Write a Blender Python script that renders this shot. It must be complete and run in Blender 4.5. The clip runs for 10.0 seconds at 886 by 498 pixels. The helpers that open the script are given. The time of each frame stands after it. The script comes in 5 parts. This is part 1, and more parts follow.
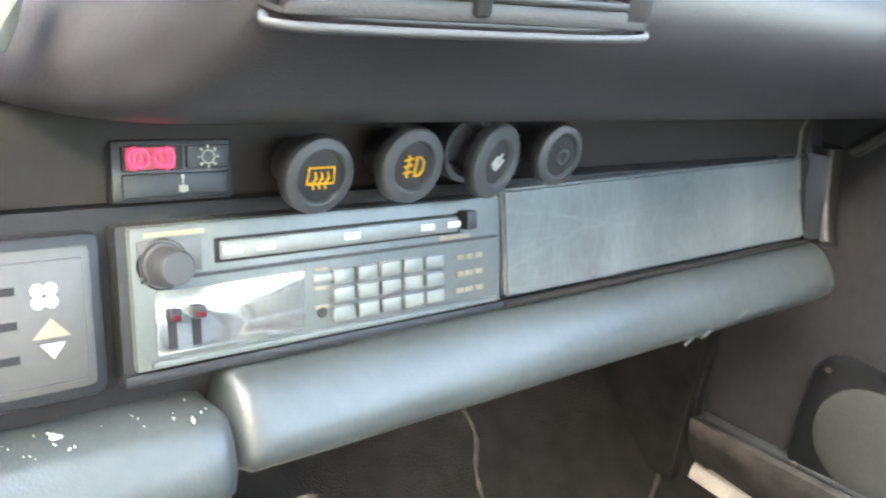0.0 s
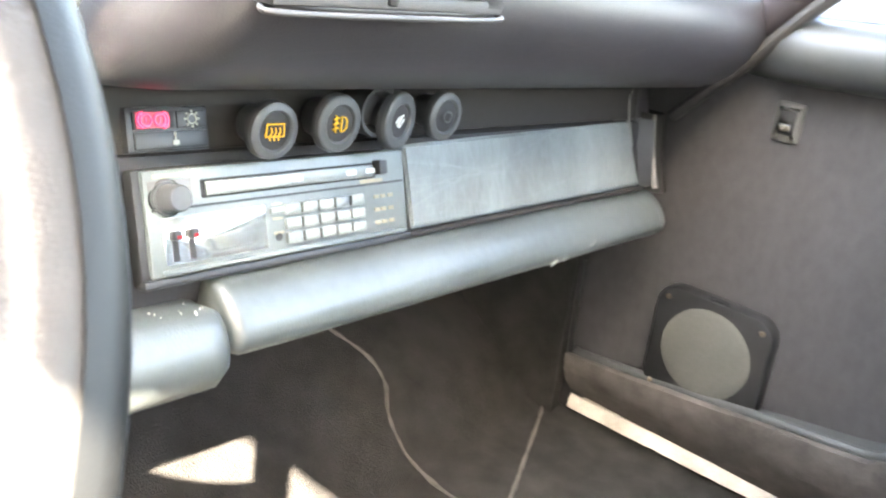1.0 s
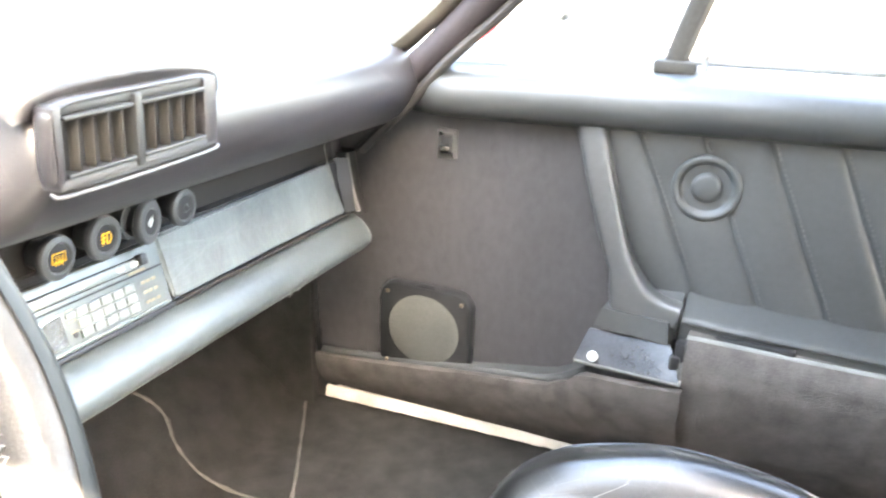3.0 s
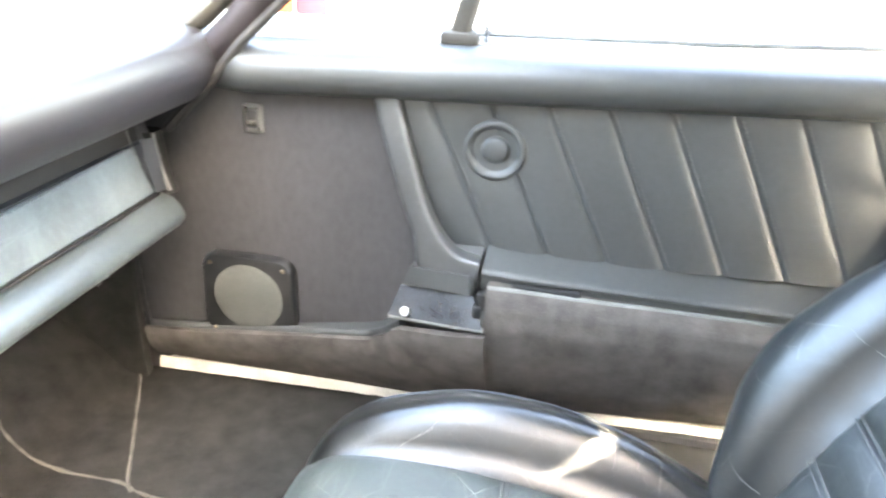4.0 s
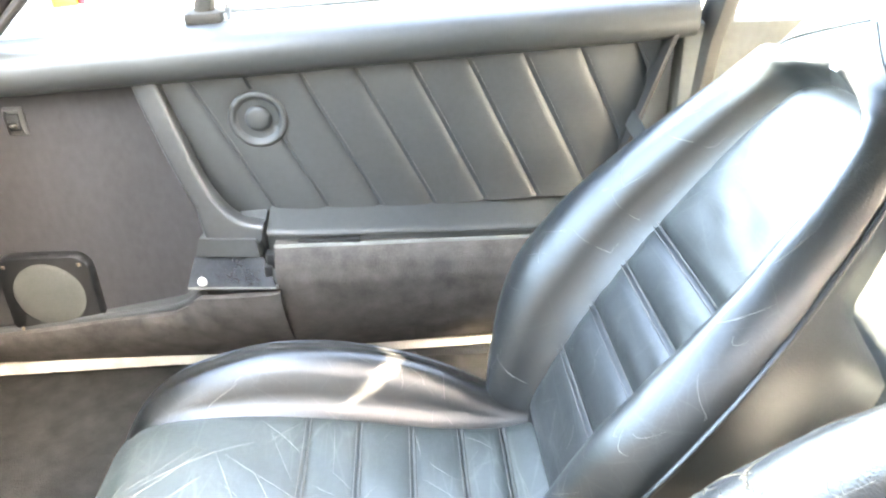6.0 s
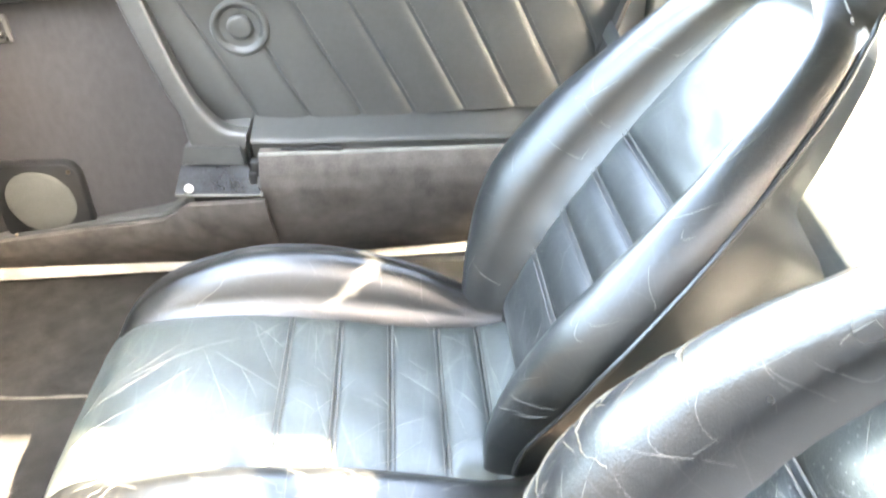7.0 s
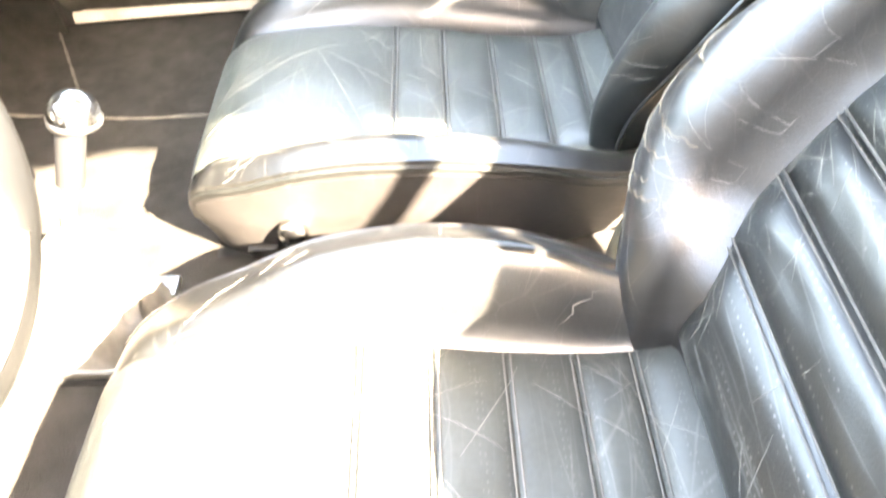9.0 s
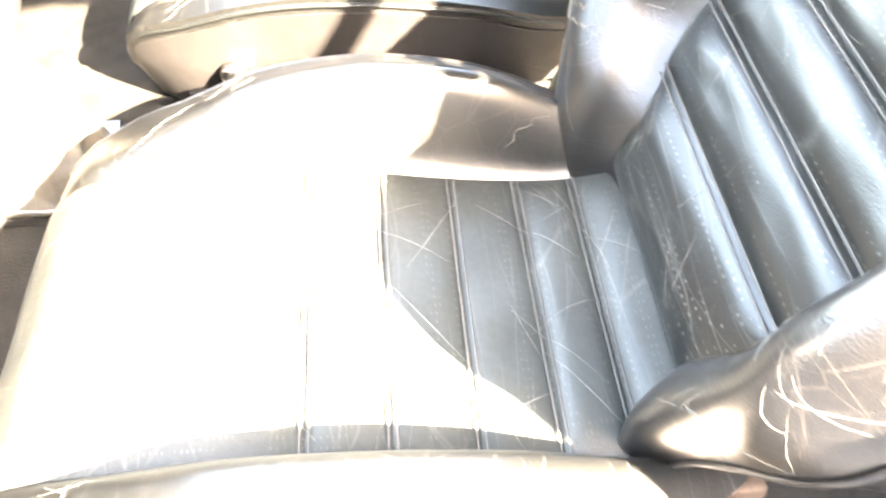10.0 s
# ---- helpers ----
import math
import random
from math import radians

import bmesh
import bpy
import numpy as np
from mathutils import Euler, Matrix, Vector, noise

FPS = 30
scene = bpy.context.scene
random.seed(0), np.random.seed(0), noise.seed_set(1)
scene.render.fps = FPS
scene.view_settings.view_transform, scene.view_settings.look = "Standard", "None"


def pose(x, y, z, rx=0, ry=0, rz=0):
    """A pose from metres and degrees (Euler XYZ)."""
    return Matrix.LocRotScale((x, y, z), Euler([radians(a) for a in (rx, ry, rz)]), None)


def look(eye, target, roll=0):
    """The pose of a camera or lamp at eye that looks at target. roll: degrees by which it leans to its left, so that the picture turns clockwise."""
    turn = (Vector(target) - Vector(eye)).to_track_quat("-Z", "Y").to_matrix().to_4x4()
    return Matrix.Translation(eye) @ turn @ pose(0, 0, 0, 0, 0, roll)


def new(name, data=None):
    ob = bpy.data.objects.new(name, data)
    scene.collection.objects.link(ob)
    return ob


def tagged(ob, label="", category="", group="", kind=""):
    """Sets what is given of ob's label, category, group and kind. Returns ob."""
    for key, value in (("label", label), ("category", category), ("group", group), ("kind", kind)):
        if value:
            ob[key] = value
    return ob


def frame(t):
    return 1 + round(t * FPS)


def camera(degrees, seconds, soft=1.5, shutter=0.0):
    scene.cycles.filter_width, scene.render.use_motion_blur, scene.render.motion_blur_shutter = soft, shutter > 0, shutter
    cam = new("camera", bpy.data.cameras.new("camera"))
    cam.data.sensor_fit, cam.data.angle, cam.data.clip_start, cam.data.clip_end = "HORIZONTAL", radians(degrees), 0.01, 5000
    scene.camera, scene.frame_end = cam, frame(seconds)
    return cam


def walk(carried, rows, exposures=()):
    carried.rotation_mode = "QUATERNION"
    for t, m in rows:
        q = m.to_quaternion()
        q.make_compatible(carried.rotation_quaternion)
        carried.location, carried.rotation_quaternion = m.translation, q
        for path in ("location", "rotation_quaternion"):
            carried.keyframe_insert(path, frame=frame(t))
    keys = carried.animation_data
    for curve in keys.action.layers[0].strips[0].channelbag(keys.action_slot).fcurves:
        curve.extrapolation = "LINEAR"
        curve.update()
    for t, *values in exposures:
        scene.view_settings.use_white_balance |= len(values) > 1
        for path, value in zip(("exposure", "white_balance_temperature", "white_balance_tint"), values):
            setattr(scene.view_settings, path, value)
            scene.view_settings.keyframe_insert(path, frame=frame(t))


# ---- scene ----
cam = camera(55.1, 10.0, soft=2.1, shutter=0.5)
PATH = [
    (0, (-0.124, 0.216, 0.619), (1.074, 1.598, -0.189), 7.4),
    (0.5, (-0.156, 0.176, 0.621), (1.147, 1.482, -0.151), 6.7),
    (1, (-0.233, 0.128, 0.626), (1.182, 1.326, -0.126), 6.6),
    (1.5, (-0.27, 0.114, 0.649), (1.259, 1.119, -0.16), 10.1),
    (2, (-0.308, 0.095, 0.665), (1.326, 0.961, -0.097), 8.6),
    (2.2, (-0.324, 0.09, 0.671), (1.342, 0.911, -0.072), 5.2),
    (3.5, (-0.385, 0.003, 0.792), (1.364, 0.553, -0.006), 3.1),
    (4, (-0.389, -0.034, 0.809), (1.372, 0.309, -0.074), 2.3),
    (4.5, (-0.368, -0.1, 0.812), (1.391, 0.187, -0.095), -1.8),
    (5, (-0.389, -0.121, 0.817), (1.371, 0.044, -0.118), -2.4),
    (5.2, (-0.408, -0.129, 0.835), (1.349, -0.013, -0.113), -2.2),
    (6.3, (-0.471, -0.148, 0.865), (1.246, -0.166, -0.16), -1.9),
    (6.5, (-0.483, -0.156, 0.853), (1.217, -0.162, -0.2), -1.4),
    (7, (-0.498, -0.162, 0.868), (1.128, -0.163, -0.295), -2.0),
    (7.5, (-0.538, -0.147, 0.848), (1.017, -0.101, -0.41), -2.8),
    (8, (-0.575, -0.123, 0.835), (0.89, -0.062, -0.525), -3.6),
    (8.3, (-0.59, -0.114, 0.823), (0.826, -0.005, -0.585), -6.3),
    (8.5, (-0.607, -0.11, 0.815), (0.789, 0.015, -0.612), -6.6),
    (9, (-0.638, -0.084, 0.809), (0.703, 0.028, -0.67), -6.0),
    (9.5, (-0.675, -0.075, 0.788), (0.534, 0.023, -0.803), -4.3),
    (10, (-0.712, -0.071, 0.782), (0.47, -0.108, -0.832), -1.0),
]
EXPO = [(0.0, 5.32, 7300, 7), (1.0, 5.90, 7750, 11), (2.2, 6.20, 8050, 13), (4.5, 6.20, 8000, 10), (6.5, 6.32, 8450, 11), (8.0, 6.37, 9050, 13), (10.0, 6.20, 9450, 15)]
walk(cam, [(t, look(eye, target, roll)) for t, eye, target, roll in PATH], EXPO)


# ---- sky and sun ----
SUN_WAY = Vector((-0.88, -0.95, 1.0)).normalized()
world = bpy.data.worlds.new("sky")
scene.world = world
world.use_nodes = True
wn = world.node_tree
sky = wn.nodes.new("ShaderNodeTexSky")
sky.sky_type, sky.sun_disc = "NISHITA", False
sky.dust_density = 2.2
sky.sun_elevation = math.asin(SUN_WAY.z)
sky.sun_rotation = math.atan2(SUN_WAY.x, SUN_WAY.y)
wn.links.new(sky.outputs[0], wn.nodes["Background"].inputs[0])
wn.nodes["Background"].inputs[1].default_value = 0.15
sun = new("sun", bpy.data.lights.new("sun", "SUN"))
sun.data.energy, sun.data.angle, sun.data.color = 5.0, radians(0.6), (1.0, 0.96, 0.91)
sun.matrix_world = look(SUN_WAY * 20, (0, 0, 0))


# ---- materials ----
def material(name, color, rough=0.5, metal=0.0, vary=0.25, scale=40.0, bump=0.0, bump_scale=400.0, spec=0.5, cracks=0.0, crack_scale=14.0, crack_color=(0.3, 0.29, 0.27), dots=0.0, coat=0.0, streak=None, wrinkle=0.0, wrinkle_scale=60.0, warp_by=0.025, scratch=0.0, scratch_color=(0.10, 0.10, 0.09), scratch_width=0.055):
    """A surface with stains, grain, fine relief and, if asked, worn crease lines or pierced dots."""
    m = bpy.data.materials.new(name)
    m.use_nodes = True
    nt = m.node_tree
    n, l = nt.nodes, nt.links
    b = n["Principled BSDF"]
    co = n.new("ShaderNodeTexCoord")
    big = n.new("ShaderNodeTexNoise")
    big.inputs["Scale"].default_value, big.inputs["Detail"].default_value = scale * 0.3, 4
    fine = n.new("ShaderNodeTexNoise")
    fine.inputs["Scale"].default_value, fine.inputs["Detail"].default_value = scale * 5, 3
    mp = n.new("ShaderNodeMapping")
    if streak:
        mp.inputs["Scale"].default_value = streak
    l.new(co.outputs["Object"], mp.inputs[0])
    for t in (big, fine):
        l.new(mp.outputs[0], t.inputs["Vector"])
    add = n.new("ShaderNodeMath")
    add.operation = "MULTIPLY_ADD"
    l.new(big.outputs[0], add.inputs[0])
    add.inputs[1].default_value = 0.7
    half = n.new("ShaderNodeMath")
    half.operation = "MULTIPLY"
    half.inputs[1].default_value = 0.3
    l.new(fine.outputs[0], half.inputs[0])
    l.new(half.outputs[0], add.inputs[2])
    ramp = n.new("ShaderNodeMapRange")
    ramp.inputs["From Min"].default_value, ramp.inputs["From Max"].default_value = 0.3, 0.7
    l.new(add.outputs[0], ramp.inputs[0])
    mix = n.new("ShaderNodeMix")
    mix.data_type = "RGBA"
    mix.inputs["A"].default_value = (*[c * (1 - vary) for c in color], 1)
    mix.inputs["B"].default_value = (*[min(1, c * (1 + vary)) for c in color], 1)
    l.new(ramp.outputs[0], mix.inputs["Factor"])
    col = mix.outputs["Result"]
    height = None
    if bump:
        g = n.new("ShaderNodeTexVoronoi")
        g.inputs["Scale"].default_value = bump_scale
        l.new(mp.outputs[0], g.inputs["Vector"])
        height = g.outputs["Distance"]
    if cracks:
        warp = n.new("ShaderNodeTexNoise")
        warp.inputs["Scale"].default_value = crack_scale * 1.3
        l.new(co.outputs["Object"], warp.inputs["Vector"])
        wm = n.new("ShaderNodeMix")
        wm.data_type = "VECTOR"
        wm.inputs["Factor"].default_value = warp_by
        l.new(co.outputs["Object"], wm.inputs["A"])
        l.new(warp.outputs["Color"], wm.inputs["B"])
        v = n.new("ShaderNodeTexVoronoi")
        v.feature = "DISTANCE_TO_EDGE"
        v.inputs["Scale"].default_value = crack_scale
        l.new(wm.outputs["Result"], v.inputs["Vector"])
        line = n.new("ShaderNodeMapRange")
        line.inputs["From Min"].default_value, line.inputs["From Max"].default_value = 0.006, 0.0
        l.new(v.outputs["Distance"], line.inputs[0])
        where = n.new("ShaderNodeTexNoise")
        where.inputs["Scale"].default_value = crack_scale * 0.8
        l.new(co.outputs["Object"], where.inputs["Vector"])
        wr = n.new("ShaderNodeMapRange")
        wr.inputs["From Min"].default_value, wr.inputs["From Max"].default_value = 0.62 - 0.2 * cracks, 0.72 - 0.2 * cracks
        l.new(where.outputs[0], wr.inputs[0])
        mul = n.new("ShaderNodeMath")
        mul.operation = "MULTIPLY"
        l.new(line.outputs[0], mul.inputs[0])
        l.new(wr.outputs[0], mul.inputs[1])
        cm = n.new("ShaderNodeMix")
        cm.data_type = "RGBA"
        l.new(mul.outputs[0], cm.inputs["Factor"])
        l.new(col, cm.inputs["A"])
        cm.inputs["B"].default_value = (*crack_color, 1)
        col = cm.outputs["Result"]
    for turn, often in (((28, 12.0), (-47, 15.0), (78, 10.0), (-15, 9.0)) if scratch else ()):
        # long, nearly straight crease lines that cross one another
        bend = n.new("ShaderNodeTexNoise")
        bend.inputs["Scale"].default_value = 7.0
        l.new(co.outputs["Object"], bend.inputs["Vector"])
        bm_ = n.new("ShaderNodeMix")
        bm_.data_type = "VECTOR"
        bm_.inputs["Factor"].default_value = 0.012
        l.new(co.outputs["Object"], bm_.inputs["A"])
        l.new(bend.outputs["Color"], bm_.inputs["B"])
        sm = n.new("ShaderNodeMapping")
        sm.inputs["Rotation"].default_value = (radians(20), radians(12), radians(turn))
        sm.inputs["Scale"].default_value = (0.22, 1.9, 1.9)
        l.new(bm_.outputs["Result"], sm.inputs[0])
        sv = n.new("ShaderNodeTexVoronoi")
        sv.feature = "DISTANCE_TO_EDGE"
        sv.inputs["Scale"].default_value = often
        l.new(sm.outputs[0], sv.inputs["Vector"])
        sl = n.new("ShaderNodeMapRange")
        sl.inputs["From Min"].default_value, sl.inputs["From Max"].default_value = scratch_width * 0.2, 0.0
        sl.inputs["To Max"].default_value = scratch
        l.new(sv.outputs["Distance"], sl.inputs[0])
        sn = n.new("ShaderNodeTexNoise")
        sn.inputs["Scale"].default_value = 9.0 + 0.05 * turn
        l.new(co.outputs["Object"], sn.inputs["Vector"])
        sr = n.new("ShaderNodeMapRange")
        sr.inputs["From Min"].default_value, sr.inputs["From Max"].default_value = 0.40, 0.66
        l.new(sn.outputs[0], sr.inputs[0])
        sp = n.new("ShaderNodeMath")
        sp.operation = "MULTIPLY"
        l.new(sl.outputs[0], sp.inputs[0])
        l.new(sr.outputs[0], sp.inputs[1])
        cm = n.new("ShaderNodeMix")
        cm.data_type = "RGBA"
        l.new(sp.outputs[0], cm.inputs["Factor"])
        l.new(col, cm.inputs["A"])
        cm.inputs["B"].default_value = (*scratch_color, 1)
        col = cm.outputs["Result"]
    if dots:
        v = n.new("ShaderNodeTexVoronoi")
        v.inputs["Scale"].default_value = 1.0
        v.inputs["Randomness"].default_value = 0.15
        dm = n.new("ShaderNodeMapping")
        dm.inputs["Scale"].default_value = (125, 250, 170)
        l.new(co.outputs["Object"], dm.inputs[0])
        l.new(dm.outputs[0], v.inputs["Vector"])
        dr = n.new("ShaderNodeMapRange")
        dr.inputs["From Min"].default_value, dr.inputs["From Max"].default_value = 0.2, 0.14
        l.new(v.outputs["Distance"], dr.inputs[0])
        dm2 = n.new("ShaderNodeMath")
        dm2.operation = "MULTIPLY"
        dm2.inputs[1].default_value = dots
        l.new(dr.outputs[0], dm2.inputs[0])
        cm = n.new("ShaderNodeMix")
        cm.data_type = "RGBA"
        l.new(dm2.outputs[0], cm.inputs["Factor"])
        l.new(col, cm.inputs["A"])
        cm.inputs["B"].default_value = (0.3, 0.29, 0.27, 1)
        col = cm.outputs["Result"]
    l.new(col, b.inputs["Base Color"])
    rr = n.new("ShaderNodeMapRange")
    rr.inputs["To Min"].default_value, rr.inputs["To Max"].default_value = max(0.03, rough - 0.08), min(1, rough + 0.08)
    l.new(big.outputs[0], rr.inputs[0])
    l.new(rr.outputs[0], b.inputs["Roughness"])
    b.inputs["Metallic"].default_value = metal
    b.inputs["Specular IOR Level"].default_value = spec
    b.inputs["Coat Weight"].default_value = coat
    if height:
        bp = n.new("ShaderNodeBump")
        bp.inputs["Strength"].default_value, bp.inputs["Distance"].default_value = bump, 0.001
        l.new(height, bp.inputs["Height"])
        l.new(bp.outputs[0], b.inputs["Normal"])
        if wrinkle:
            wt = n.new("ShaderNodeTexNoise")
            wt.inputs["Scale"].default_value, wt.inputs["Detail"].default_value, wt.inputs["Distortion"].default_value = wrinkle_scale, 5, 0.8
            l.new(co.outputs["Object"], wt.inputs["Vector"])
            wb = n.new("ShaderNodeBump")
            wb.inputs["Strength"].default_value, wb.inputs["Distance"].default_value = wrinkle, 0.004
            l.new(wt.outputs[0], wb.inputs["Height"])
            l.new(wb.outputs[0], bp.inputs["Normal"])
    return m


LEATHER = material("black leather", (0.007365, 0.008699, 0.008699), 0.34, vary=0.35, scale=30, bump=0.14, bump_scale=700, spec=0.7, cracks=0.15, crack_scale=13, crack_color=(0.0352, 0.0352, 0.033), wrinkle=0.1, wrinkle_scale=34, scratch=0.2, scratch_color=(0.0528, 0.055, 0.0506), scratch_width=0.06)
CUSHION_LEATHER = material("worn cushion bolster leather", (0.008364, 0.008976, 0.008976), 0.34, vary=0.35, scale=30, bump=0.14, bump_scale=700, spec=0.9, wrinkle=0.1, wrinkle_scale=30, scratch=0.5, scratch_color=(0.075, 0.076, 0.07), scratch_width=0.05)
LEATHER_PERF = material("pierced black leather", (0.004942, 0.005892, 0.005702), 0.36, vary=0.35, scale=30, bump=0.14, bump_scale=700, spec=0.7, cracks=0.0, crack_scale=16, crack_color=(0.0352, 0.0352, 0.033), dots=0.26, wrinkle=0.1, wrinkle_scale=40, scratch=0.9, scratch_color=(0.066, 0.0704, 0.066))
# Far paler than the bolsters: the cushion's sheen is put into its base colour.
LEATHER_PALE = material("pale-sheened cushion leather", (0.0407, 0.04884, 0.04576), 0.38, vary=0.35, scale=30, bump=0.14, bump_scale=700, spec=0.85, cracks=0.15, crack_scale=16, crack_color=(0.066, 0.066, 0.0616), wrinkle=0.18, wrinkle_scale=40, scratch=0.3, scratch_color=(0.1496, 0.1606, 0.1452), scratch_width=0.09)
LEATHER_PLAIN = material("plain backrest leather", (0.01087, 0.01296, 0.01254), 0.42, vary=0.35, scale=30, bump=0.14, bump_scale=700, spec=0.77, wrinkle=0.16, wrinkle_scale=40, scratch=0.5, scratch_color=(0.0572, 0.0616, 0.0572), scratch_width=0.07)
# Driver cushion, likewise lightened in colour for the sheen on it.
LEATHER_HOLED = material("pale-sheened pierced cushion leather", (0.03086, 0.03538, 0.03393), 0.42, vary=0.35, scale=30, bump=0.14, bump_scale=700, spec=0.5, cracks=0.15, crack_scale=16, crack_color=(0.066, 0.066, 0.0616), dots=0.12, wrinkle=0.18, wrinkle_scale=40, scratch=0.5, scratch_color=(0.1056, 0.11, 0.1012))
LEATHER_WORN = material("worn black leather", (0.004654, 0.004538, 0.004887), 0.3, vary=0.45, scale=26, bump=0.17, bump_scale=650, spec=1.0, cracks=0.3, crack_scale=30, crack_color=(0.055, 0.0484, 0.0418), wrinkle=0.1, wrinkle_scale=40, scratch=0.3, scratch_color=(0.088, 0.0792, 0.0704))
# Pale because the sunlight on the gaiter is put into its colour.
GAITER = material("sunlit gaiter leather", (0.085, 0.08, 0.072), 0.6, vary=0.4, scale=30, bump=0.14, bump_scale=600, spec=0.4, wrinkle=0.3, wrinkle_scale=40)
SKIRT = material("worn grey-black skirt vinyl", (0.01386, 0.01291, 0.01291), 0.5, vary=0.4, scale=24, bump=0.12, bump_scale=700, spec=0.68, wrinkle=0.14, wrinkle_scale=30, scratch=0.25, scratch_color=(0.088, 0.0836, 0.0792))
LEATHERETTE = material("black door leatherette", (0.0355, 0.0385, 0.0388), 0.48, vary=0.25, scale=25, bump=0.12, bump_scale=900, spec=0.59)
DOOR_VINYL = material("scuffed black door vinyl", (0.03171, 0.03036, 0.03171), 0.62, vary=0.5, scale=18, bump=0.12, bump_scale=800, spec=0.51, scratch=0.04, scratch_color=(0.132, 0.132, 0.121), streak=(1, 1, 0.65))
PAD = material("padded dash vinyl", (0.01704, 0.01585, 0.01837), 0.45, vary=0.3, scale=20, bump=0.10, bump_scale=900, spec=0.42, scratch=0.2, scratch_color=(0.11, 0.099, 0.088))
# Paler than the spokes: the sun patch on the rim is put into its colour.
RIM_LEATHER = material("sunlit rim leather", (0.02561, 0.02491, 0.02419), 0.36, vary=0.6, scale=26, bump=0.15, bump_scale=650, spec=0.5, wrinkle=0.15, wrinkle_scale=60)
# Roll and glovebox: part of the grey sheen on black leather sits in the base colour.
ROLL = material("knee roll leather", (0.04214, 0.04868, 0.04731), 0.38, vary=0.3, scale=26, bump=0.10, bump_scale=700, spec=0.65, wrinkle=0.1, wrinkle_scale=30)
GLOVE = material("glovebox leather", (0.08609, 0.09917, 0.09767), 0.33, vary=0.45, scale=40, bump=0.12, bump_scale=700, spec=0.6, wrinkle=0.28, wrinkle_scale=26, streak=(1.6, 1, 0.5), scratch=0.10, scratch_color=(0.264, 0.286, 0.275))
PLASTIC = material("black plastic", (0.01232, 0.01309, 0.01417), 0.5, vary=0.25, scale=40, bump=0.06, bump_scale=1200, spec=0.4)
GLOSS = material("glossy black plastic", (0.011, 0.0115, 0.0125), 0.3, vary=0.25, scale=40, spec=0.6)
PULL = material("polished door pull leather", (0.04, 0.0415, 0.042), 0.36, vary=0.3, scale=25, bump=0.1, bump_scale=900, spec=0.7)
KNOB = material("satin knob face", (0.0374, 0.0396, 0.0418), 0.5, vary=0.2, scale=60, spec=0.35)
SLAT = material("dull slat", (0.0154, 0.0143, 0.0132), 0.7, vary=0.2, spec=0.15)
VENT = material("grained vent plastic", (0.0308, 0.0297, 0.0308), 0.6, vary=0.25, scale=60, bump=0.1, bump_scale=1200, spec=0.59)
TRIM_EDGE = material("pale trim edge", (0.132, 0.1364, 0.1276), 0.4, vary=0.35, scale=90, spec=0.5)
GREY_PLASTIC = material("grey plastic", (0.066, 0.06435, 0.0594), 0.45, vary=0.2, scale=40)
RADIO_FACE = material("radio faceplate", (0.0748, 0.08679, 0.08525), 0.4, vary=0.2, scale=60, spec=0.5)
# Near black for slots and recesses; the shade inside is put into the colour.
DARK = material("dark recess", (0.0066, 0.0066, 0.0077), 0.8, vary=0.2)
# Darker than the door's carpet: the footwell shade is put into the colour.
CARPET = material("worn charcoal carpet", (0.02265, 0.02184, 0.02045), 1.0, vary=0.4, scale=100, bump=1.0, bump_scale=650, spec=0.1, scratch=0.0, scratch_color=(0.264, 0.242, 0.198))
# Same charcoal carpet, brightened in colour to offset shade under the pocket.
DOOR_CARPET = material("brightened door carpet", (0.07246, 0.06663, 0.06218), 1.0, vary=0.4, scale=100, bump=1.0, bump_scale=650, spec=0.1, scratch=0.0, scratch_color=(0.264, 0.242, 0.198))
BINDING = material("faded carpet binding", (0.0726, 0.06864, 0.0594), 0.9, vary=0.5, scale=160)
SILL_METAL = material("dull sill trim", (0.44, 0.407, 0.352), 0.5, vary=0.35, scale=80)
CHROME = material("chrome", (0.55, 0.55, 0.54), 0.16, 1.0, vary=0.05)
BRUSHED = material("dark polished metal", (0.0264, 0.0297, 0.0352), 0.24, 0.0, vary=0.5, scale=60, spec=0.7)
GRILLE = material("grey mesh", (0.07216, 0.07396, 0.06675), 0.8, vary=0.15, scale=60, bump=0.6, bump_scale=900, spec=0.2)
DISPLAY = material("glossy display", (0.80, 0.84, 0.83), 0.08, 0.9, vary=0.1)
BUTTON = material("pale key", (0.1234, 0.1374, 0.1305), 0.35, vary=0.12)
YELLOW = material("yellow print", (0.4819, 0.251, 0.004016), 0.5, vary=0.15)
WHITE = material("white print", (0.4819, 0.4819, 0.4618), 0.5, vary=0.1)
GOLD = material("gold print", (0.187, 0.1584, 0.1056), 0.5, vary=0.2)
# Near black: the shadow over the spokes is put into their colour.
WHEEL_SPOKE = material("shadow-dark wheel spoke cover", (0.003168, 0.003432, 0.003432), 0.5, vary=0.3, scale=30, bump=0.05, bump_scale=1000, spec=0.3)
LAMP_PRINT = material("lit pale print", (0.264, 0.253, 0.198), 0.5, vary=0.1)
STITCH = material("grey thread", (0.088, 0.088, 0.0836), 0.8, vary=0.3)
PILLAR = material("pillar vinyl", (0.0231, 0.0198, 0.0231), 0.75, vary=0.25, bump=0.1, spec=0.2)
SEAL = material("rubber seal", (0.044, 0.0418, 0.0374), 0.8, vary=0.25, spec=0.2)
LINING = material("roof lining", (0.0429, 0.0429, 0.04125), 0.95, vary=0.15, bump=0.4)
PALE_TRIM = material("grey quarter trim", (0.1032, 0.1032, 0.09288), 0.7, vary=0.3, scale=18, bump=0.2)
ALU = material("aluminium", (0.35, 0.35, 0.34), 0.35, 1.0, vary=0.1)
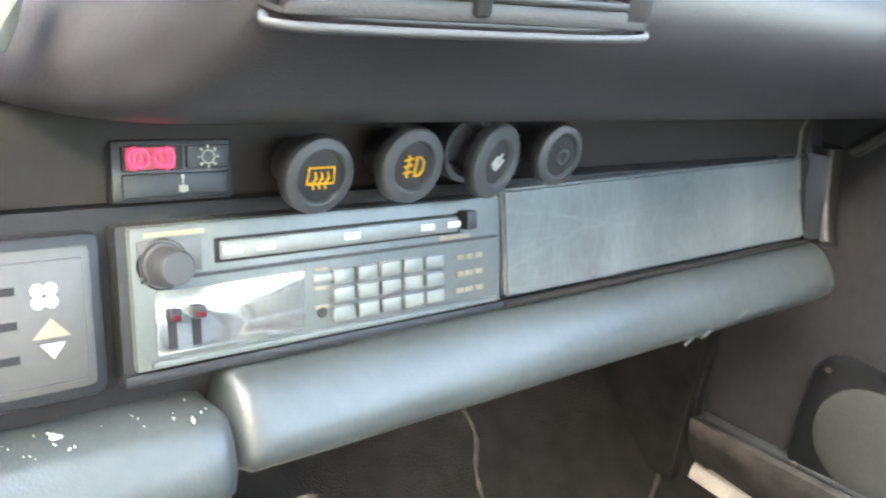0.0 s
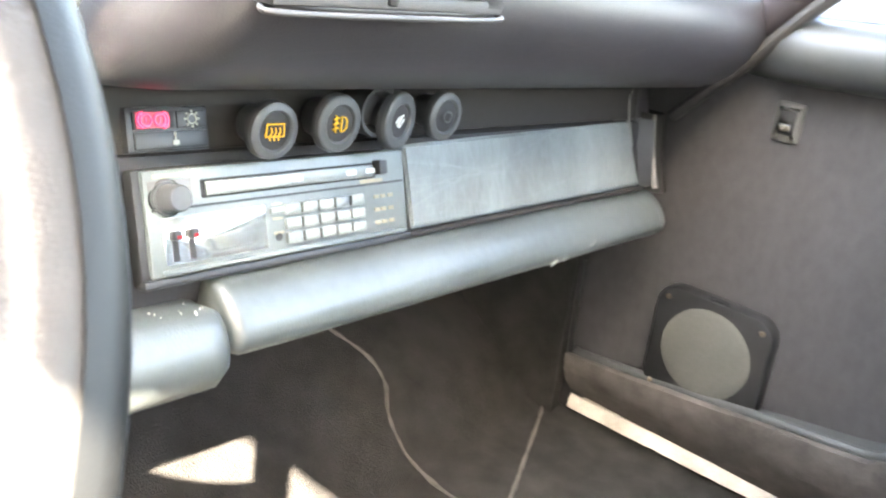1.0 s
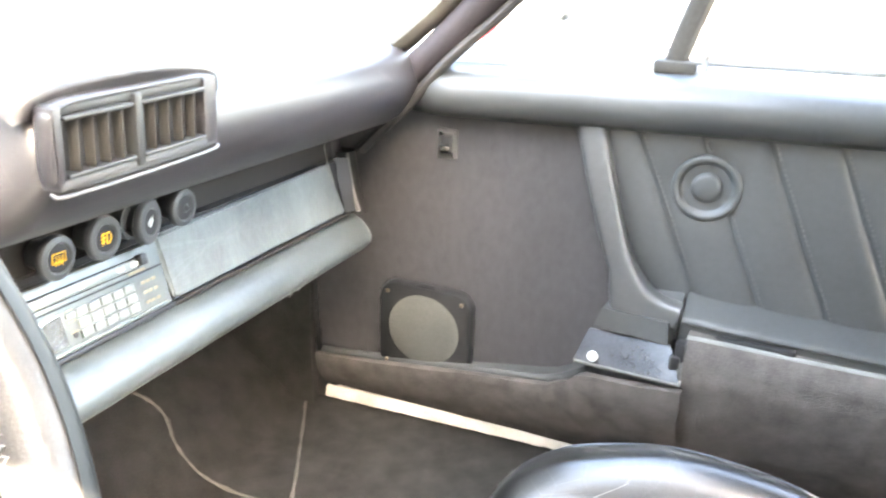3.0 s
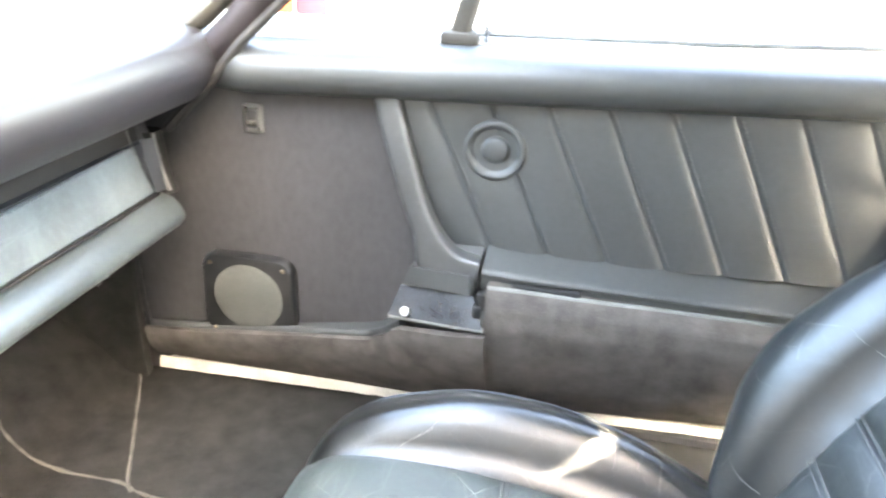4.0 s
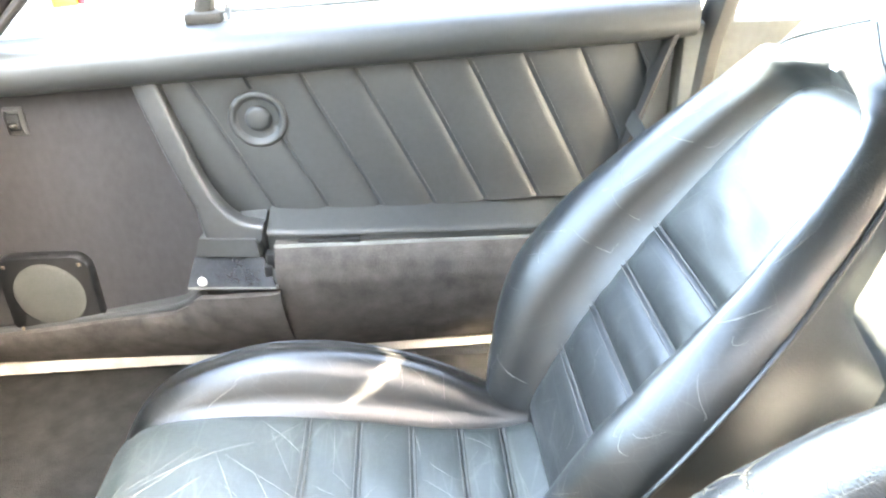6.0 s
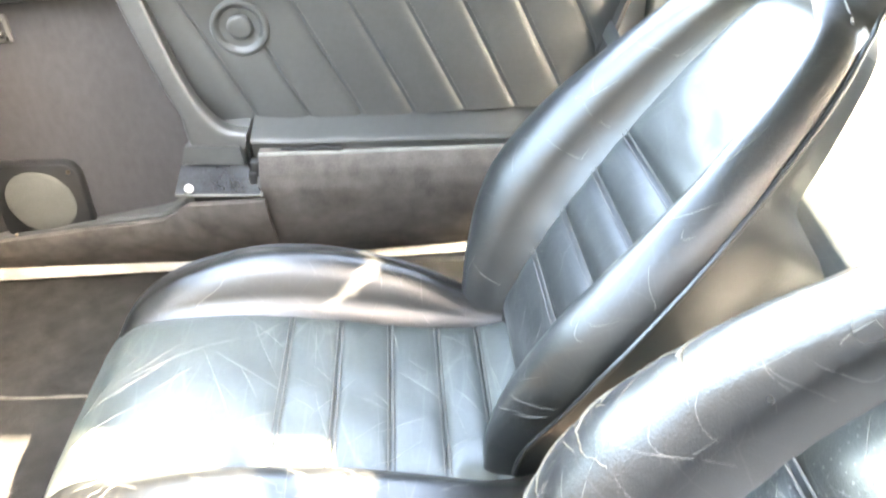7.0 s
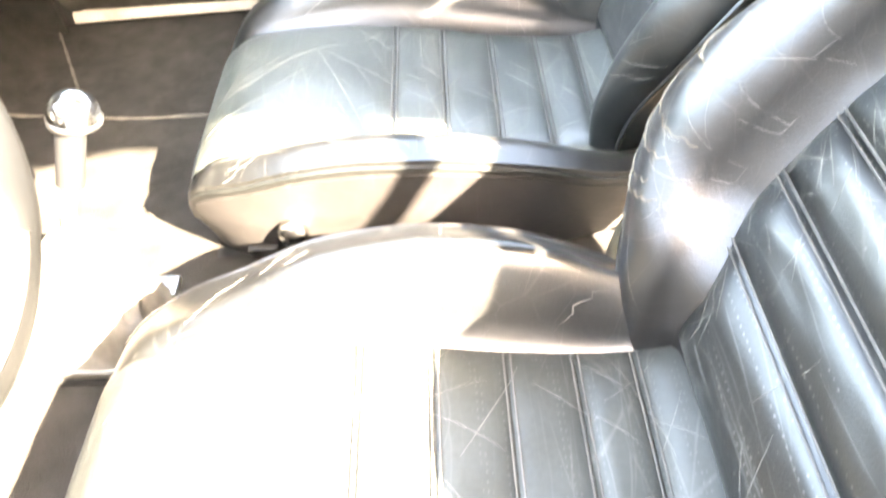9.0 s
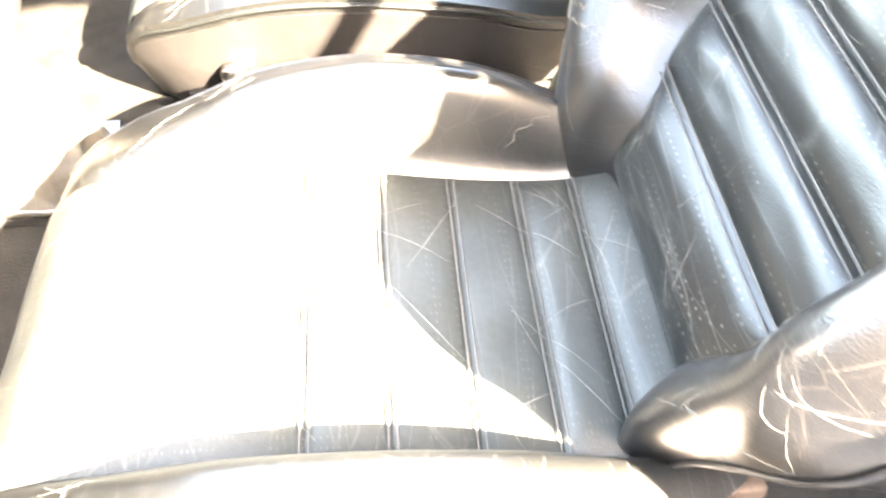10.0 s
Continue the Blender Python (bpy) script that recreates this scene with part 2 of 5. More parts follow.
CONCRETE = material("weathered concrete", (0.252, 0.246, 0.228), 0.9, vary=0.15, scale=2, bump=0.3, bump_scale=60)
BLOCKER_GREY = material("grey render", (0.13, 0.125, 0.12), 0.9, vary=0.25, scale=6, bump=0.4, bump_scale=120)
RED_PAINT = material("red paint", (0.11, 0.0033, 0.0066), 0.6, vary=0.1, spec=0.15)
AMBER = material("amber paint", (0.11, 0.022, 0.0022), 0.6, vary=0.1, spec=0.15)
RUBBER = material("black rubber", (0.0176, 0.0165, 0.0165), 0.7)
CRUMB = material("pale crumbs", (0.516, 0.4988, 0.43), 0.9)
MIRROR = material("mirror", (0.9, 0.9, 0.9), 0.02, 1.0, vary=0.0)
SCREW = material("brass screw", (0.20, 0.165, 0.12), 0.4, 0.9)
CREASE = material("cracked leather edge", (0.13, 0.11, 0.08), 0.7, vary=0.5, scale=120)
WORN_LINE = material("worn crease line", (0.15, 0.15, 0.135), 0.6, vary=0.5, scale=160)
RUSTY = material("dull rusty metal", (0.154, 0.11, 0.0836), 0.55, 0.6, vary=0.5, scale=80)
WEBBING = material("pale green webbing", (0.077, 0.0836, 0.0704), 0.8, vary=0.3, scale=120)

RED_LIGHT = bpy.data.materials.new("lit red lamp")
RED_LIGHT.use_nodes = True
rb = RED_LIGHT.node_tree.nodes["Principled BSDF"]
rb.inputs["Base Color"].default_value = (0.1, 0.002, 0.01, 1)
rb.inputs["Emission Color"].default_value = (1.0, 0.05, 0.18, 1)
rb.inputs["Emission Strength"].default_value = 0.045

GLASS = bpy.data.materials.new("clear glass")
GLASS.use_nodes = True
gb = GLASS.node_tree.nodes["Principled BSDF"]
gb.inputs["Base Color"].default_value = (0.80, 0.88, 0.84, 1)
gb.inputs["Transmission Weight"].default_value, gb.inputs["Roughness"].default_value, gb.inputs["IOR"].default_value = 1.0, 0.0, 1.05


# ---- mesh helpers ----
def thing(name, place, label, category, group="", kind=""):
    e = new(name)
    e.matrix_world = place if isinstance(place, Matrix) else Matrix.Translation(place)
    e.empty_display_size = 0.05
    return tagged(e, label, category, group, kind)


def finish(bm, name, mat, smooth=40):
    bmesh.ops.recalc_face_normals(bm, faces=bm.faces)
    me = bpy.data.meshes.new(name)
    bm.to_mesh(me)
    bm.free()
    for p in me.polygons:
        p.use_smooth = True
    me.set_sharp_from_angle(angle=radians(smooth))
    me.materials.append(mat)
    return me


def part(name, bm, mat, parent, label="", smooth=40):
    """Links a bmesh, in the coordinates of its thing, as one mesh under a thing or a part."""
    ob = new(name, finish(bm, name, mat, smooth))
    ob.parent = parent
    return tagged(ob, label)


def solo(name, bm, mat, label, category, kind="", smooth=40, group=""):
    return tagged(new(name, finish(bm, name, mat, smooth)), label, category, group, kind)


def box(x0, x1, y0, y1, z0, z1, bevel=0.0, seg=2, m=None):
    bm = bmesh.new()
    bmesh.ops.create_cube(bm, size=1, matrix=Matrix.Translation(((x0 + x1) / 2, (y0 + y1) / 2, (z0 + z1) / 2)) @ Matrix.Diagonal((abs(x1 - x0), abs(y1 - y0), abs(z1 - z0), 1)))
    if bevel:
        bmesh.ops.bevel(bm, geom=bm.edges[:], offset=bevel, segments=seg, affect="EDGES", profile=0.5)
    if m:
        bm.transform(m)
    return bm


def grid(fn, nu, nv, close_u=False, close_v=False, caps=False):
    """A sheet of quads through fn(i / nu, j / nv)."""
    bm = bmesh.new()
    cu, cv = (nu if close_u else nu + 1), (nv if close_v else nv + 1)
    vs = [[bm.verts.new(fn(i / nu, j / nv)) for j in range(cv)] for i in range(cu)]
    for i in range(nu):
        for j in range(nv):
            bm.faces.new((vs[i][j], vs[(i + 1) % cu][j], vs[(i + 1) % cu][(j + 1) % cv], vs[i][(j + 1) % cv]))
    if caps and close_v:
        bm.faces.new(vs[0])
        bm.faces.new(vs[-1][::-1])
    return bm


def thick(bm, depth):
    """Gives a sheet a back and rims."""
    bmesh.ops.recalc_face_normals(bm, faces=bm.faces)
    bmesh.ops.solidify(bm, geom=bm.faces[:], thickness=depth)
    return bm


def lathe(profile, seg=32, m=None):
    """Turns (radius, height) pairs round z."""
    k = len(profile) - 1
    def at(u, v):
        r, h = profile[round(v * k)]
        return (r * math.cos(2 * math.pi * u), r * math.sin(2 * math.pi * u), h)
    bm = grid(at, seg, k, close_u=True)
    bmesh.ops.remove_doubles(bm, verts=bm.verts, dist=1e-6)
    if m:
        bm.transform(m)
    return bm


def smooth_path(points, n):
    """A Catmull-Rom line through the points."""
    p = [Vector(q) for q in points]
    p = [2 * p[0] - p[1]] + p + [2 * p[-1] - p[-2]]
    out = []
    k = len(points) - 1
    for i in range(n + 1):
        t = i / n * k
        j = min(int(t), k - 1)
        t -= j
        a, b, c, d = p[j:j + 4]
        out.append(0.5 * (2 * b + (c - a) * t + (2 * a - 5 * b + 4 * c - d) * t * t + (3 * b - a - 3 * c + d) * t ** 3))
    return out


def tube(points, radius, seg=8, n=0, flat=1.0, up=(0, 0, 1), closed=False):
    """A round or flattened bar along a line. radius: a number, or a function of 0..1."""
    path = smooth_path(points, n) if n else [Vector(q) for q in points]
    k = len(path) - 1
    rf = radius if callable(radius) else (lambda t: radius)
    bm = bmesh.new()
    rings = []
    for i, q in enumerate(path):
        if closed:
            t = (path[(i + 1) % len(path)] - path[i - 1]).normalized()
        else:
            t = (path[min(i + 1, k)] - path[max(i - 1, 0)]).normalized()
        s = t.cross(Vector(up))
        s = s.normalized() if s.length > 1e-4 else t.orthogonal().normalized()
        w = s.cross(t)
        r = rf(i / k)
        rings.append([bm.verts.new(q + r * (math.cos(a) * s + flat * math.sin(a) * w)) for a in [2 * math.pi * j / seg for j in range(seg)]])
    for i in range(len(rings) if closed else k):
        a, b = rings[i], rings[(i + 1) % len(rings)]
        for j in range(seg):
            bm.faces.new((a[j], a[(j + 1) % seg], b[(j + 1) % seg], b[j]))
    if not closed:
        bm.faces.new(rings[0][::-1])
        bm.faces.new(rings[-1])
    return bm


def loft(profile, stations, m=None, caps=True):
    """Carries a closed profile [(p, q)] along stations [(x, sp, sq, dp, dq)]: scale and shift at each x. Profile axes are y and z."""
    bm = bmesh.new()
    rings = [[bm.verts.new((x, p * sp + dp, q * sq + dq)) for p, q in profile] for x, sp, sq, dp, dq in stations]
    k = len(profile)
    for a, b in zip(rings, rings[1:]):
        for j in range(k):
            bm.faces.new((a[j], a[(j + 1) % k], b[(j + 1) % k], b[j]))
    if caps:
        bm.faces.new(rings[0][::-1])
        bm.faces.new(rings[-1])
    if m:
        bm.transform(m)
    return bm


def join(*bms):
    out = bmesh.new()
    for b in bms:
        me = bpy.data.meshes.new("piece")
        b.to_mesh(me)
        b.free()
        out.from_mesh(me)
        bpy.data.meshes.remove(me)
    return out


def lerp(table, x):
    """Reads a smooth table of (x, y) pairs."""
    xs = [p[0] for p in table]
    return float(np.interp(x, xs, [p[1] for p in table]))


def curve(table, x):
    """Reads a table of (x, y) pairs along a smooth cubic."""
    k = len(table) - 1
    x = max(table[0][0], min(table[-1][0], x))
    i = 0
    while i < k - 1 and x > table[i + 1][0]:
        i += 1
    (x0, y0), (x1, y1) = table[i], table[i + 1]
    m0 = (y1 - table[i - 1][1]) / (x1 - table[i - 1][0]) if i else (y1 - y0) / (x1 - x0)
    m1 = (table[i + 2][1] - y0) / (table[i + 2][0] - x0) if i + 2 <= k else (y1 - y0) / (x1 - x0)
    h = x1 - x0
    t = (x - x0) / h
    return (1 + 2 * t) * (1 - t) ** 2 * y0 + t * (1 - t) ** 2 * h * m0 + t * t * (3 - 2 * t) * y1 + t * t * (t - 1) * h * m1


def ease(t):
    t = max(0.0, min(1.0, t))
    return t * t * (3 - 2 * t)


def wave(x, y, z, s):
    return noise.noise(Vector((x, y, z)) * s)


# ---- ground and car shell ----
def ground_sheet():
    bm = grid(lambda u, v: ((u - 0.5) * 600, (v - 0.5) * 600, -0.124), 24, 24)
    solo("ground", bm, CONCRETE, "pale sunlit concrete ground outside the car", "ground", "structure")


def sky_blocker():
    # Unseen wall, added to keep low sky light and reflections off the seats.
    solo("wall_sky_blocker", box(-2.6, -2.4, -7.0, 7.0, -0.13, 2.15, 0.02), BLOCKER_GREY, "unseen grey wall added to block low sky light", "wall", "structure")


def floor_height(x, y):
    z = 0.036 + 0.05 * (0.62 - x)
    t = abs(x + 0.07)
    z += 0.035 * ease(1 - t / 0.34) * (1 + 2.5 * ease((y - 0.45) / 0.35))
    if y > 0.62:
        z += 0.78 * (y - 0.62) * ease((y - 0.60) / 0.08)
    z += 0.0015 * wave(x, y, 0, 14)
    return z


def car_floor():
    bm = grid(lambda u, v: (-0.66 + 1.30 * u, -1.3 + 2.45 * v, floor_height(-0.66 + 1.30 * u, -1.3 + 2.45 * v)), 80, 130)
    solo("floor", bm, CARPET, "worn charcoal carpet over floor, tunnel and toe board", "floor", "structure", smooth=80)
    solo("underbody", box(-0.72, 0.72, -1.35, 1.2, -0.12, -0.02), DARK, "dark underside of the car floor", "floor", "structure")
    seam = [(x, y, floor_height(x, y) + 0.001) for x, y in ((0.331, 0.20), (0.331, 0.32), (0.332, 0.41), (0.338, 0.48), (0.351, 0.517), (0.352, 0.592), (0.354, 0.647), (0.356, 0.678), (0.374, 0.705), (0.372, 0.732), (0.349, 0.762), (0.31, 0.80))]
    solo("carpet_binding", tube(seam, lambda t: 0.0022 + 0.0009 * math.sin(37 * t) * math.sin(91 * t), 6, 120), BINDING, "frayed pale binding along the tunnel carpet edge", "carpet edge", "structure", group="carpet bindings")
    seam = [(x, y, floor_height(x, y) + 0.001) for x, y in ((0.605, 0.634), (0.56, 0.610), (0.478, 0.569), (0.42, 0.54), (0.358, 0.51), (0.337, 0.494))]
    solo("carpet_binding", tube(seam, lambda t: 0.0022 + 0.0008 * math.sin(29 * t) * math.sin(71 * t), 6, 80), BINDING, "pale binding across the passenger footwell carpet", "carpet edge", "structure", group="carpet bindings")


def kick_panel():
    # the footwell wall ahead of the door
    def at(u, v):
        y = 0.612 + 0.5 * u
        z = 0.04 + 0.56 * v
        return (0.604 - 0.05 * u + 0.003 * wave(0, y, z, 9), y, z)
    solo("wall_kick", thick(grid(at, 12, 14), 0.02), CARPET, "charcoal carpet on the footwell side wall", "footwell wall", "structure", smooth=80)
    edge = [(0.602, 0.612, 0.36), (0.600, 0.612, 0.25), (0.602, 0.610, 0.16), (0.606, 0.606, 0.10), (0.620, 0.600, 0.062)]
    solo("carpet_binding", tube(edge, 0.0045, 8, 24), PLASTIC, "dark piping down the footwell carpet edge", "carpet edge", "structure", group="carpet bindings")
    solo("hinge_post", box(0.617, 0.70, 0.585, 0.70, -0.04, 0.58, 0.005), RUBBER, "dark door hinge post ahead of the passenger door", "post", "structure")
    solo("wall_kick", box(-0.67, -0.65, 0.45, 1.12, 0.04, 0.58), CARPET, "charcoal carpet on the driver footwell wall", "footwell wall", "structure")

    def bulk(u, v):
        return (-0.66 + 1.3 * u, 1.06 - 0.06 * v, 0.3 + 0.32 * v)
    solo("wall_front", thick(grid(bulk, 6, 4), 0.02), DARK, "dark bulkhead behind the dashboard", "bulkhead", "structure")


def door_x(y):
    return 0.611 + 0.06 * max(0.0, 0.04 - y)


def belt_z(y):
    return 0.5245 - 0.048 * max(0.0, y - 0.04) + 0.032 * max(0.0, 0.04 - y)


def door_rear(z):
    return -0.443 + 0.34 * (0.546 - z)


# ---- passenger door ----
def passenger_door():
    d = thing("door_1", (0.64, 0.08, 0.05), "closed black passenger door with pleated leatherette and carpeted pocket", "car door", kind="structure")
    d.matrix_world = Matrix()
    # core panel
    def core(u, v):
        z = 0.10 + 0.43 * v
        y = 0.612 + (door_rear(z) - 0.612) * u
        return (door_x(y) + 0.0012 * wave(0, y, z, 7), y, z)
    part("door_panel", thick(grid(core, 60, 30), -0.035), DOOR_VINYL, d, "flat scuffed black vinyl panel")
    # padded rail under the window
    prof = [(0.612, -0.006), (0.590, -0.003), (0.572, 0.006), (0.563, 0.022), (0.563, 0.036), (0.569, 0.047), (0.580, 0.054), (0.600, 0.057), (0.640, 0.057), (0.648, 0.05), (0.648, 0.0)]
    def rail(u, v):
        y = 0.50 - 0.97 * u
        k = round(v * len(prof)) % len(prof)
        x, z = prof[k]
        s = 1 - 0.5 * ease((y - 0.41) / 0.09)
        x = 0.645 + (x - 0.645) * s
        return (x + door_x(y) - 0.611, y, belt_z(y) + z)
    part("padded_rail", grid(rail, 70, len(prof), close_v=True, caps=True), LEATHERETTE, d, "padded leatherette rail under the side window", smooth=60)
    # pleats
    top = [0.262, 0.188, 0.115, 0.042, -0.031, -0.104, -0.179, -0.253, -0.329, -0.403, -0.48]
    for i in range(len(top) - 1):
        def pleat(u, v, i=i):
            z = 0.318 + (0.208 + 0.032 * max(0.0, 0.04 - top[i + 1])) * v
            y = top[i] + (top[i + 1] - top[i]) * u - 0.47 * (0.522 - z)
            y = max(y, door_rear(z) + 0.004)
            puff = 0.0072 * (1 - 0.7 * abs(2 * u - 1) ** 10 - 0.3 * (2 * u - 1) ** 2) * min(1, 6 * (1 - v) + 0.25)
            r = math.hypot(y - 0.098, z - 0.457)
            puff *= 1 - 0.8 * math.exp(-(r / 0.045) ** 4)
            return (door_x(y) - 0.004 - puff - 0.0006 * wave(i, y, z, 30), y, z)
        part("pleat", thick(grid(pleat, 26, 20), 0.003), LEATHERETTE, d, smooth=70)
    for i in range(1, len(top) - 1):
        pieces = []
        for v in np.linspace(0.03, 0.97, 36):
            z = 0.318 + 0.206 * v
            y = top[i] - 0.47 * (0.522 - z) - 0.0068
            if y > door_rear(z) + 0.012 and math.hypot(y - 0.098, z - 0.457) > 0.043:
                x = door_x(y) - 0.0118
                pieces.append(tube([(x + 0.0004, y - 0.0009, z - 0.0019), (x - 0.0004, y, z), (x + 0.0004, y + 0.0009, z + 0.0019)], 0.0009, 5))
        if pieces:
            part("stitching", join(*pieces), STITCH, d)
    # round boss where a winder would sit
    m = pose(0.604, 0.098, 0.457, 0, -90, 0)
    ring = part("winder_boss", lathe([(0.0, 0.007), (0.012, 0.0068), (0.0165, 0.005), (0.018, 0.001), (0.026, 0.0008), (0.029, 0.004), (0.032, 0.008), (0.036, 0.0085), (0.039, 0.006), (0.041, -0.004)], 48, m), LEATHERETTE, d, "round moulded leatherette boss with a raised ring", smooth=60)
    # lidded armrest
    lid = [(0.612, 0.325), (0.590, 0.3195), (0.560, 0.3115), (0.5535, 0.3095), (0.5505, 0.3065), (0.5505, 0.3035), (0.555, 0.3005), (0.5555, 0.286), (0.557, 0.268), (0.612, 0.268)]
    def arm(u, v):
        y = 0.099 - 0.56 * u
        x, z = lid[round(v * len(lid)) % len(lid)]
        return (x + door_x(y) - 0.611, y, z + 0.005 - 0.043 * (0.099 - y) + 0.0008 * wave(y, x, z, 12))
    a = part("armrest", grid(arm, 40, len(lid), close_v=True, caps=True), LEATHERETTE, d, "leatherette armrest lid", smooth=50)
    # Dark box in place of a cut notch, coloured as its shade.
    part("thumb_notch", box(0.5500, 0.575, -0.028, 0.060, 0.2895, 0.2995, 0.004), DARK, a)
    fore = [(0.612, 0.328), (0.585, 0.323), (0.565, 0.312), (0.557, 0.300), (0.556, 0.288), (0.560, 0.280), (0.612, 0.280)]
    def stub(u, v):
        y = 0.165 - 0.062 * u
        x, z = fore[round(v * len(fore)) % len(fore)]
        return (x + 0.02 * (1 - u) ** 2, y, z)
    part("armrest_end", grid(stub, 10, len(fore), close_v=True, caps=True), LEATHERETTE, d, smooth=50)
    # slanting pull
    line = [(0.600, 0.236, 0.520), (0.590, 0.222, 0.475), (0.580, 0.203, 0.420), (0.572, 0.184, 0.372), (0.563, 0.160, 0.338), (0.558, 0.134, 0.318), (0.556, 0.104, 0.311)]
    path = smooth_path(line, 36)
    def pull(u, v):
        i = min(int(round(u * 36)), 36)
        q = path[i]
        t = (path[min(i + 1, 36)] - path[max(i - 1, 0)]).normalized()
        side = t.cross(Vector((1, 0, 0))).normalized()
        ang = 2 * math.pi * v
        c, s = math.cos(ang), math.sin(ang)
        w, h = 0.017 - 0.002 * math.sin(math.pi * u), 0.014
        c = math.copysign(abs(c) ** 0.42, c)
        s = math.copysign(abs(s) ** 0.42, s)
        if c < 0:
            w += 0.036 * math.sin(math.pi * max(0.0, min(1.0, (u - 0.55) / 0.62))) ** 1.1
        e = q + side * (w * c) + Vector((1, 0, 0)) * (h * s)
        return Vector((e.x, e.y, max(e.z, 0.302)))
    part("pull_handle", grid(pull, 36, 28, close_v=True, caps=True), PULL, d, "slanting padded door pull", smooth=60)
    def web(u, v):
        z = 0.283 + 0.026 * v
        y = 0.196 - 0.008 * v - (0.090 - 0.012 * v) * u
        return (0.566 - 0.012 * u + 0.003 * v * u, y, z)
    part("pull_base", thick(grid(web, 8, 6), 0.02), LEATHERETTE, d)
    # bare metal closing plate with its screw head
    def plate(u, v):
        y = 0.216 - 0.012 * v - (0.128 - 0.024 * v) * u + 0.006 * v * u
        return (0.543 - 0.024 * u + 0.020 * v + 0.006 * v * u, y, 0.236 + 0.010 * u + 0.036 * v)
    cp = part("closing_plate", thick(grid(plate, 6, 4), 0.004), BRUSHED, d, "dark polished metal closing plate")
    part("cap", lathe([(0, 0.003), (0.004, 0.0028), (0.0062, 0.001), (0.0065, -0.002)], 20, pose(0.5335, 0.193, 0.2495, 0, -80, 0)), WHITE, cp, "white plastic cap")
    part("latch_stub", join(box(0.524, 0.536, 0.092, 0.104, 0.258, 0.276, 0.003), box(0.528, 0.545, 0.088, 0.100, 0.264, 0.292, 0.003)), PLASTIC, d, "dark broken latch stub")
    # Pale tubes along both plate edges; the highlights there are put into their colour.
    part("plate_edge", tube([plate(0, 0), plate(0.5, 0), plate(1, 0)], 0.004, 8), TRIM_EDGE, d)
    part("plate_edge", tube([plate(0, 0.97), plate(0.5, 0.97), plate(1, 0.97)], 0.0022, 8), TRIM_EDGE, d)
    # carpeted pocket front
    cl = [(0.556, 0.286), (0.541, 0.282), (0.531, 0.268), (0.529, 0.245), (0.540, 0.200), (0.566, 0.140), (0.606, 0.085), (0.634, 0.064)]
    def pocket(u, v):
        y = 0.089 - 0.56 * u
        k = v * (len(cl) - 1)
        i = min(int(k), len(cl) - 2)
        x = cl[i][0] + (cl[i + 1][0] - cl[i][0]) * (k - i)
        z = cl[i][1] + (cl[i + 1][1] - cl[i][1]) * (k - i)
        return (x + 0.05 * u + 0.0015 * wave(0, y, z, 11), y, z + (0.006 - 0.026 * u) * ease((z - 0.06) / 0.15))
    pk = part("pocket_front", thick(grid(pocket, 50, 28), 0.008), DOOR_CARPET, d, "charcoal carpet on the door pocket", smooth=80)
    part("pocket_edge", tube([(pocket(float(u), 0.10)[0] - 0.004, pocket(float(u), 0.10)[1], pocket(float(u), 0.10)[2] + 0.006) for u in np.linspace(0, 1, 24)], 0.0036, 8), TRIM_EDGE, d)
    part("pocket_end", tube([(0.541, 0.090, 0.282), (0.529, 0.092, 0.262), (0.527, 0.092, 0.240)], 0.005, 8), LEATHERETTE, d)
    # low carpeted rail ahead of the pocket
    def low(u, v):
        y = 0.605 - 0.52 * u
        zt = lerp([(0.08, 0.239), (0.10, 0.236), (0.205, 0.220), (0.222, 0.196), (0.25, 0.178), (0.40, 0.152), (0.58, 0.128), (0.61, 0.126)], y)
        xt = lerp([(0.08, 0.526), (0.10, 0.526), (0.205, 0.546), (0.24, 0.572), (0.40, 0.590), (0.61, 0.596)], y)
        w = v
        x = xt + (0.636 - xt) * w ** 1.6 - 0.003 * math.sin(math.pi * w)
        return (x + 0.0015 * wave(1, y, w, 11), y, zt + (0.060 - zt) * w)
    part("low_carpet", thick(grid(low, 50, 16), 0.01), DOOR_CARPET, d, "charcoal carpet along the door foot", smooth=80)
    edge = []
    for u in np.linspace(0.01, 0.78, 26):
        x, y, z = low(float(u), 0.0)
        edge.append((x + 0.006, y, z + 0.001))
    part("carpet_edge", tube(edge, 0.006, 10), LEATHERETTE, d, "dark piped carpet edge")
    def ledge(u, v):
        x, y, z = low(0.005 + 0.76 * u, 0.0)
        return (x + (0.625 - x) * v, y, z + 0.002)
    part("carpet_ledge", grid(ledge, 20, 2), LEATHERETTE, d)
    # round speaker low down
    sp = part("speaker", rounded_frame(0.069, 0.068, 0.026, 0.012), GLOSS, d, "round door speaker in a black moulded frame")
    sp.matrix_basis = pose(0.606, 0.4385, 0.196, 90, 0, -90)
    part("grille", lathe([(0, 0.016), (0.022, 0.0156), (0.044, 0.014), (0.056, 0.011), (0.0605, 0.007), (0.0615, -0.002)], 48, pose(0, 0.004, 0)), GRILLE, sp, "grey woven mesh")
    part("grille_rim", lathe([(0.061, 0.004), (0.0625, 0.009), (0.0645, 0.009), (0.0655, 0.004)], 48, pose(0, 0.004, 0)), PLASTIC, sp)
    for sx, sy in ((1, 1), (-1, 1), (1, -1), (-1, -1)):
        part("screw", lathe([(0, 0.0026), (0.0022, 0.0022), (0.0032, 0.0), (0.0032, -0.003)], 10, pose(0.0545 * sx, 0.0535 * sy, 0.0125)), SCREW, sp)
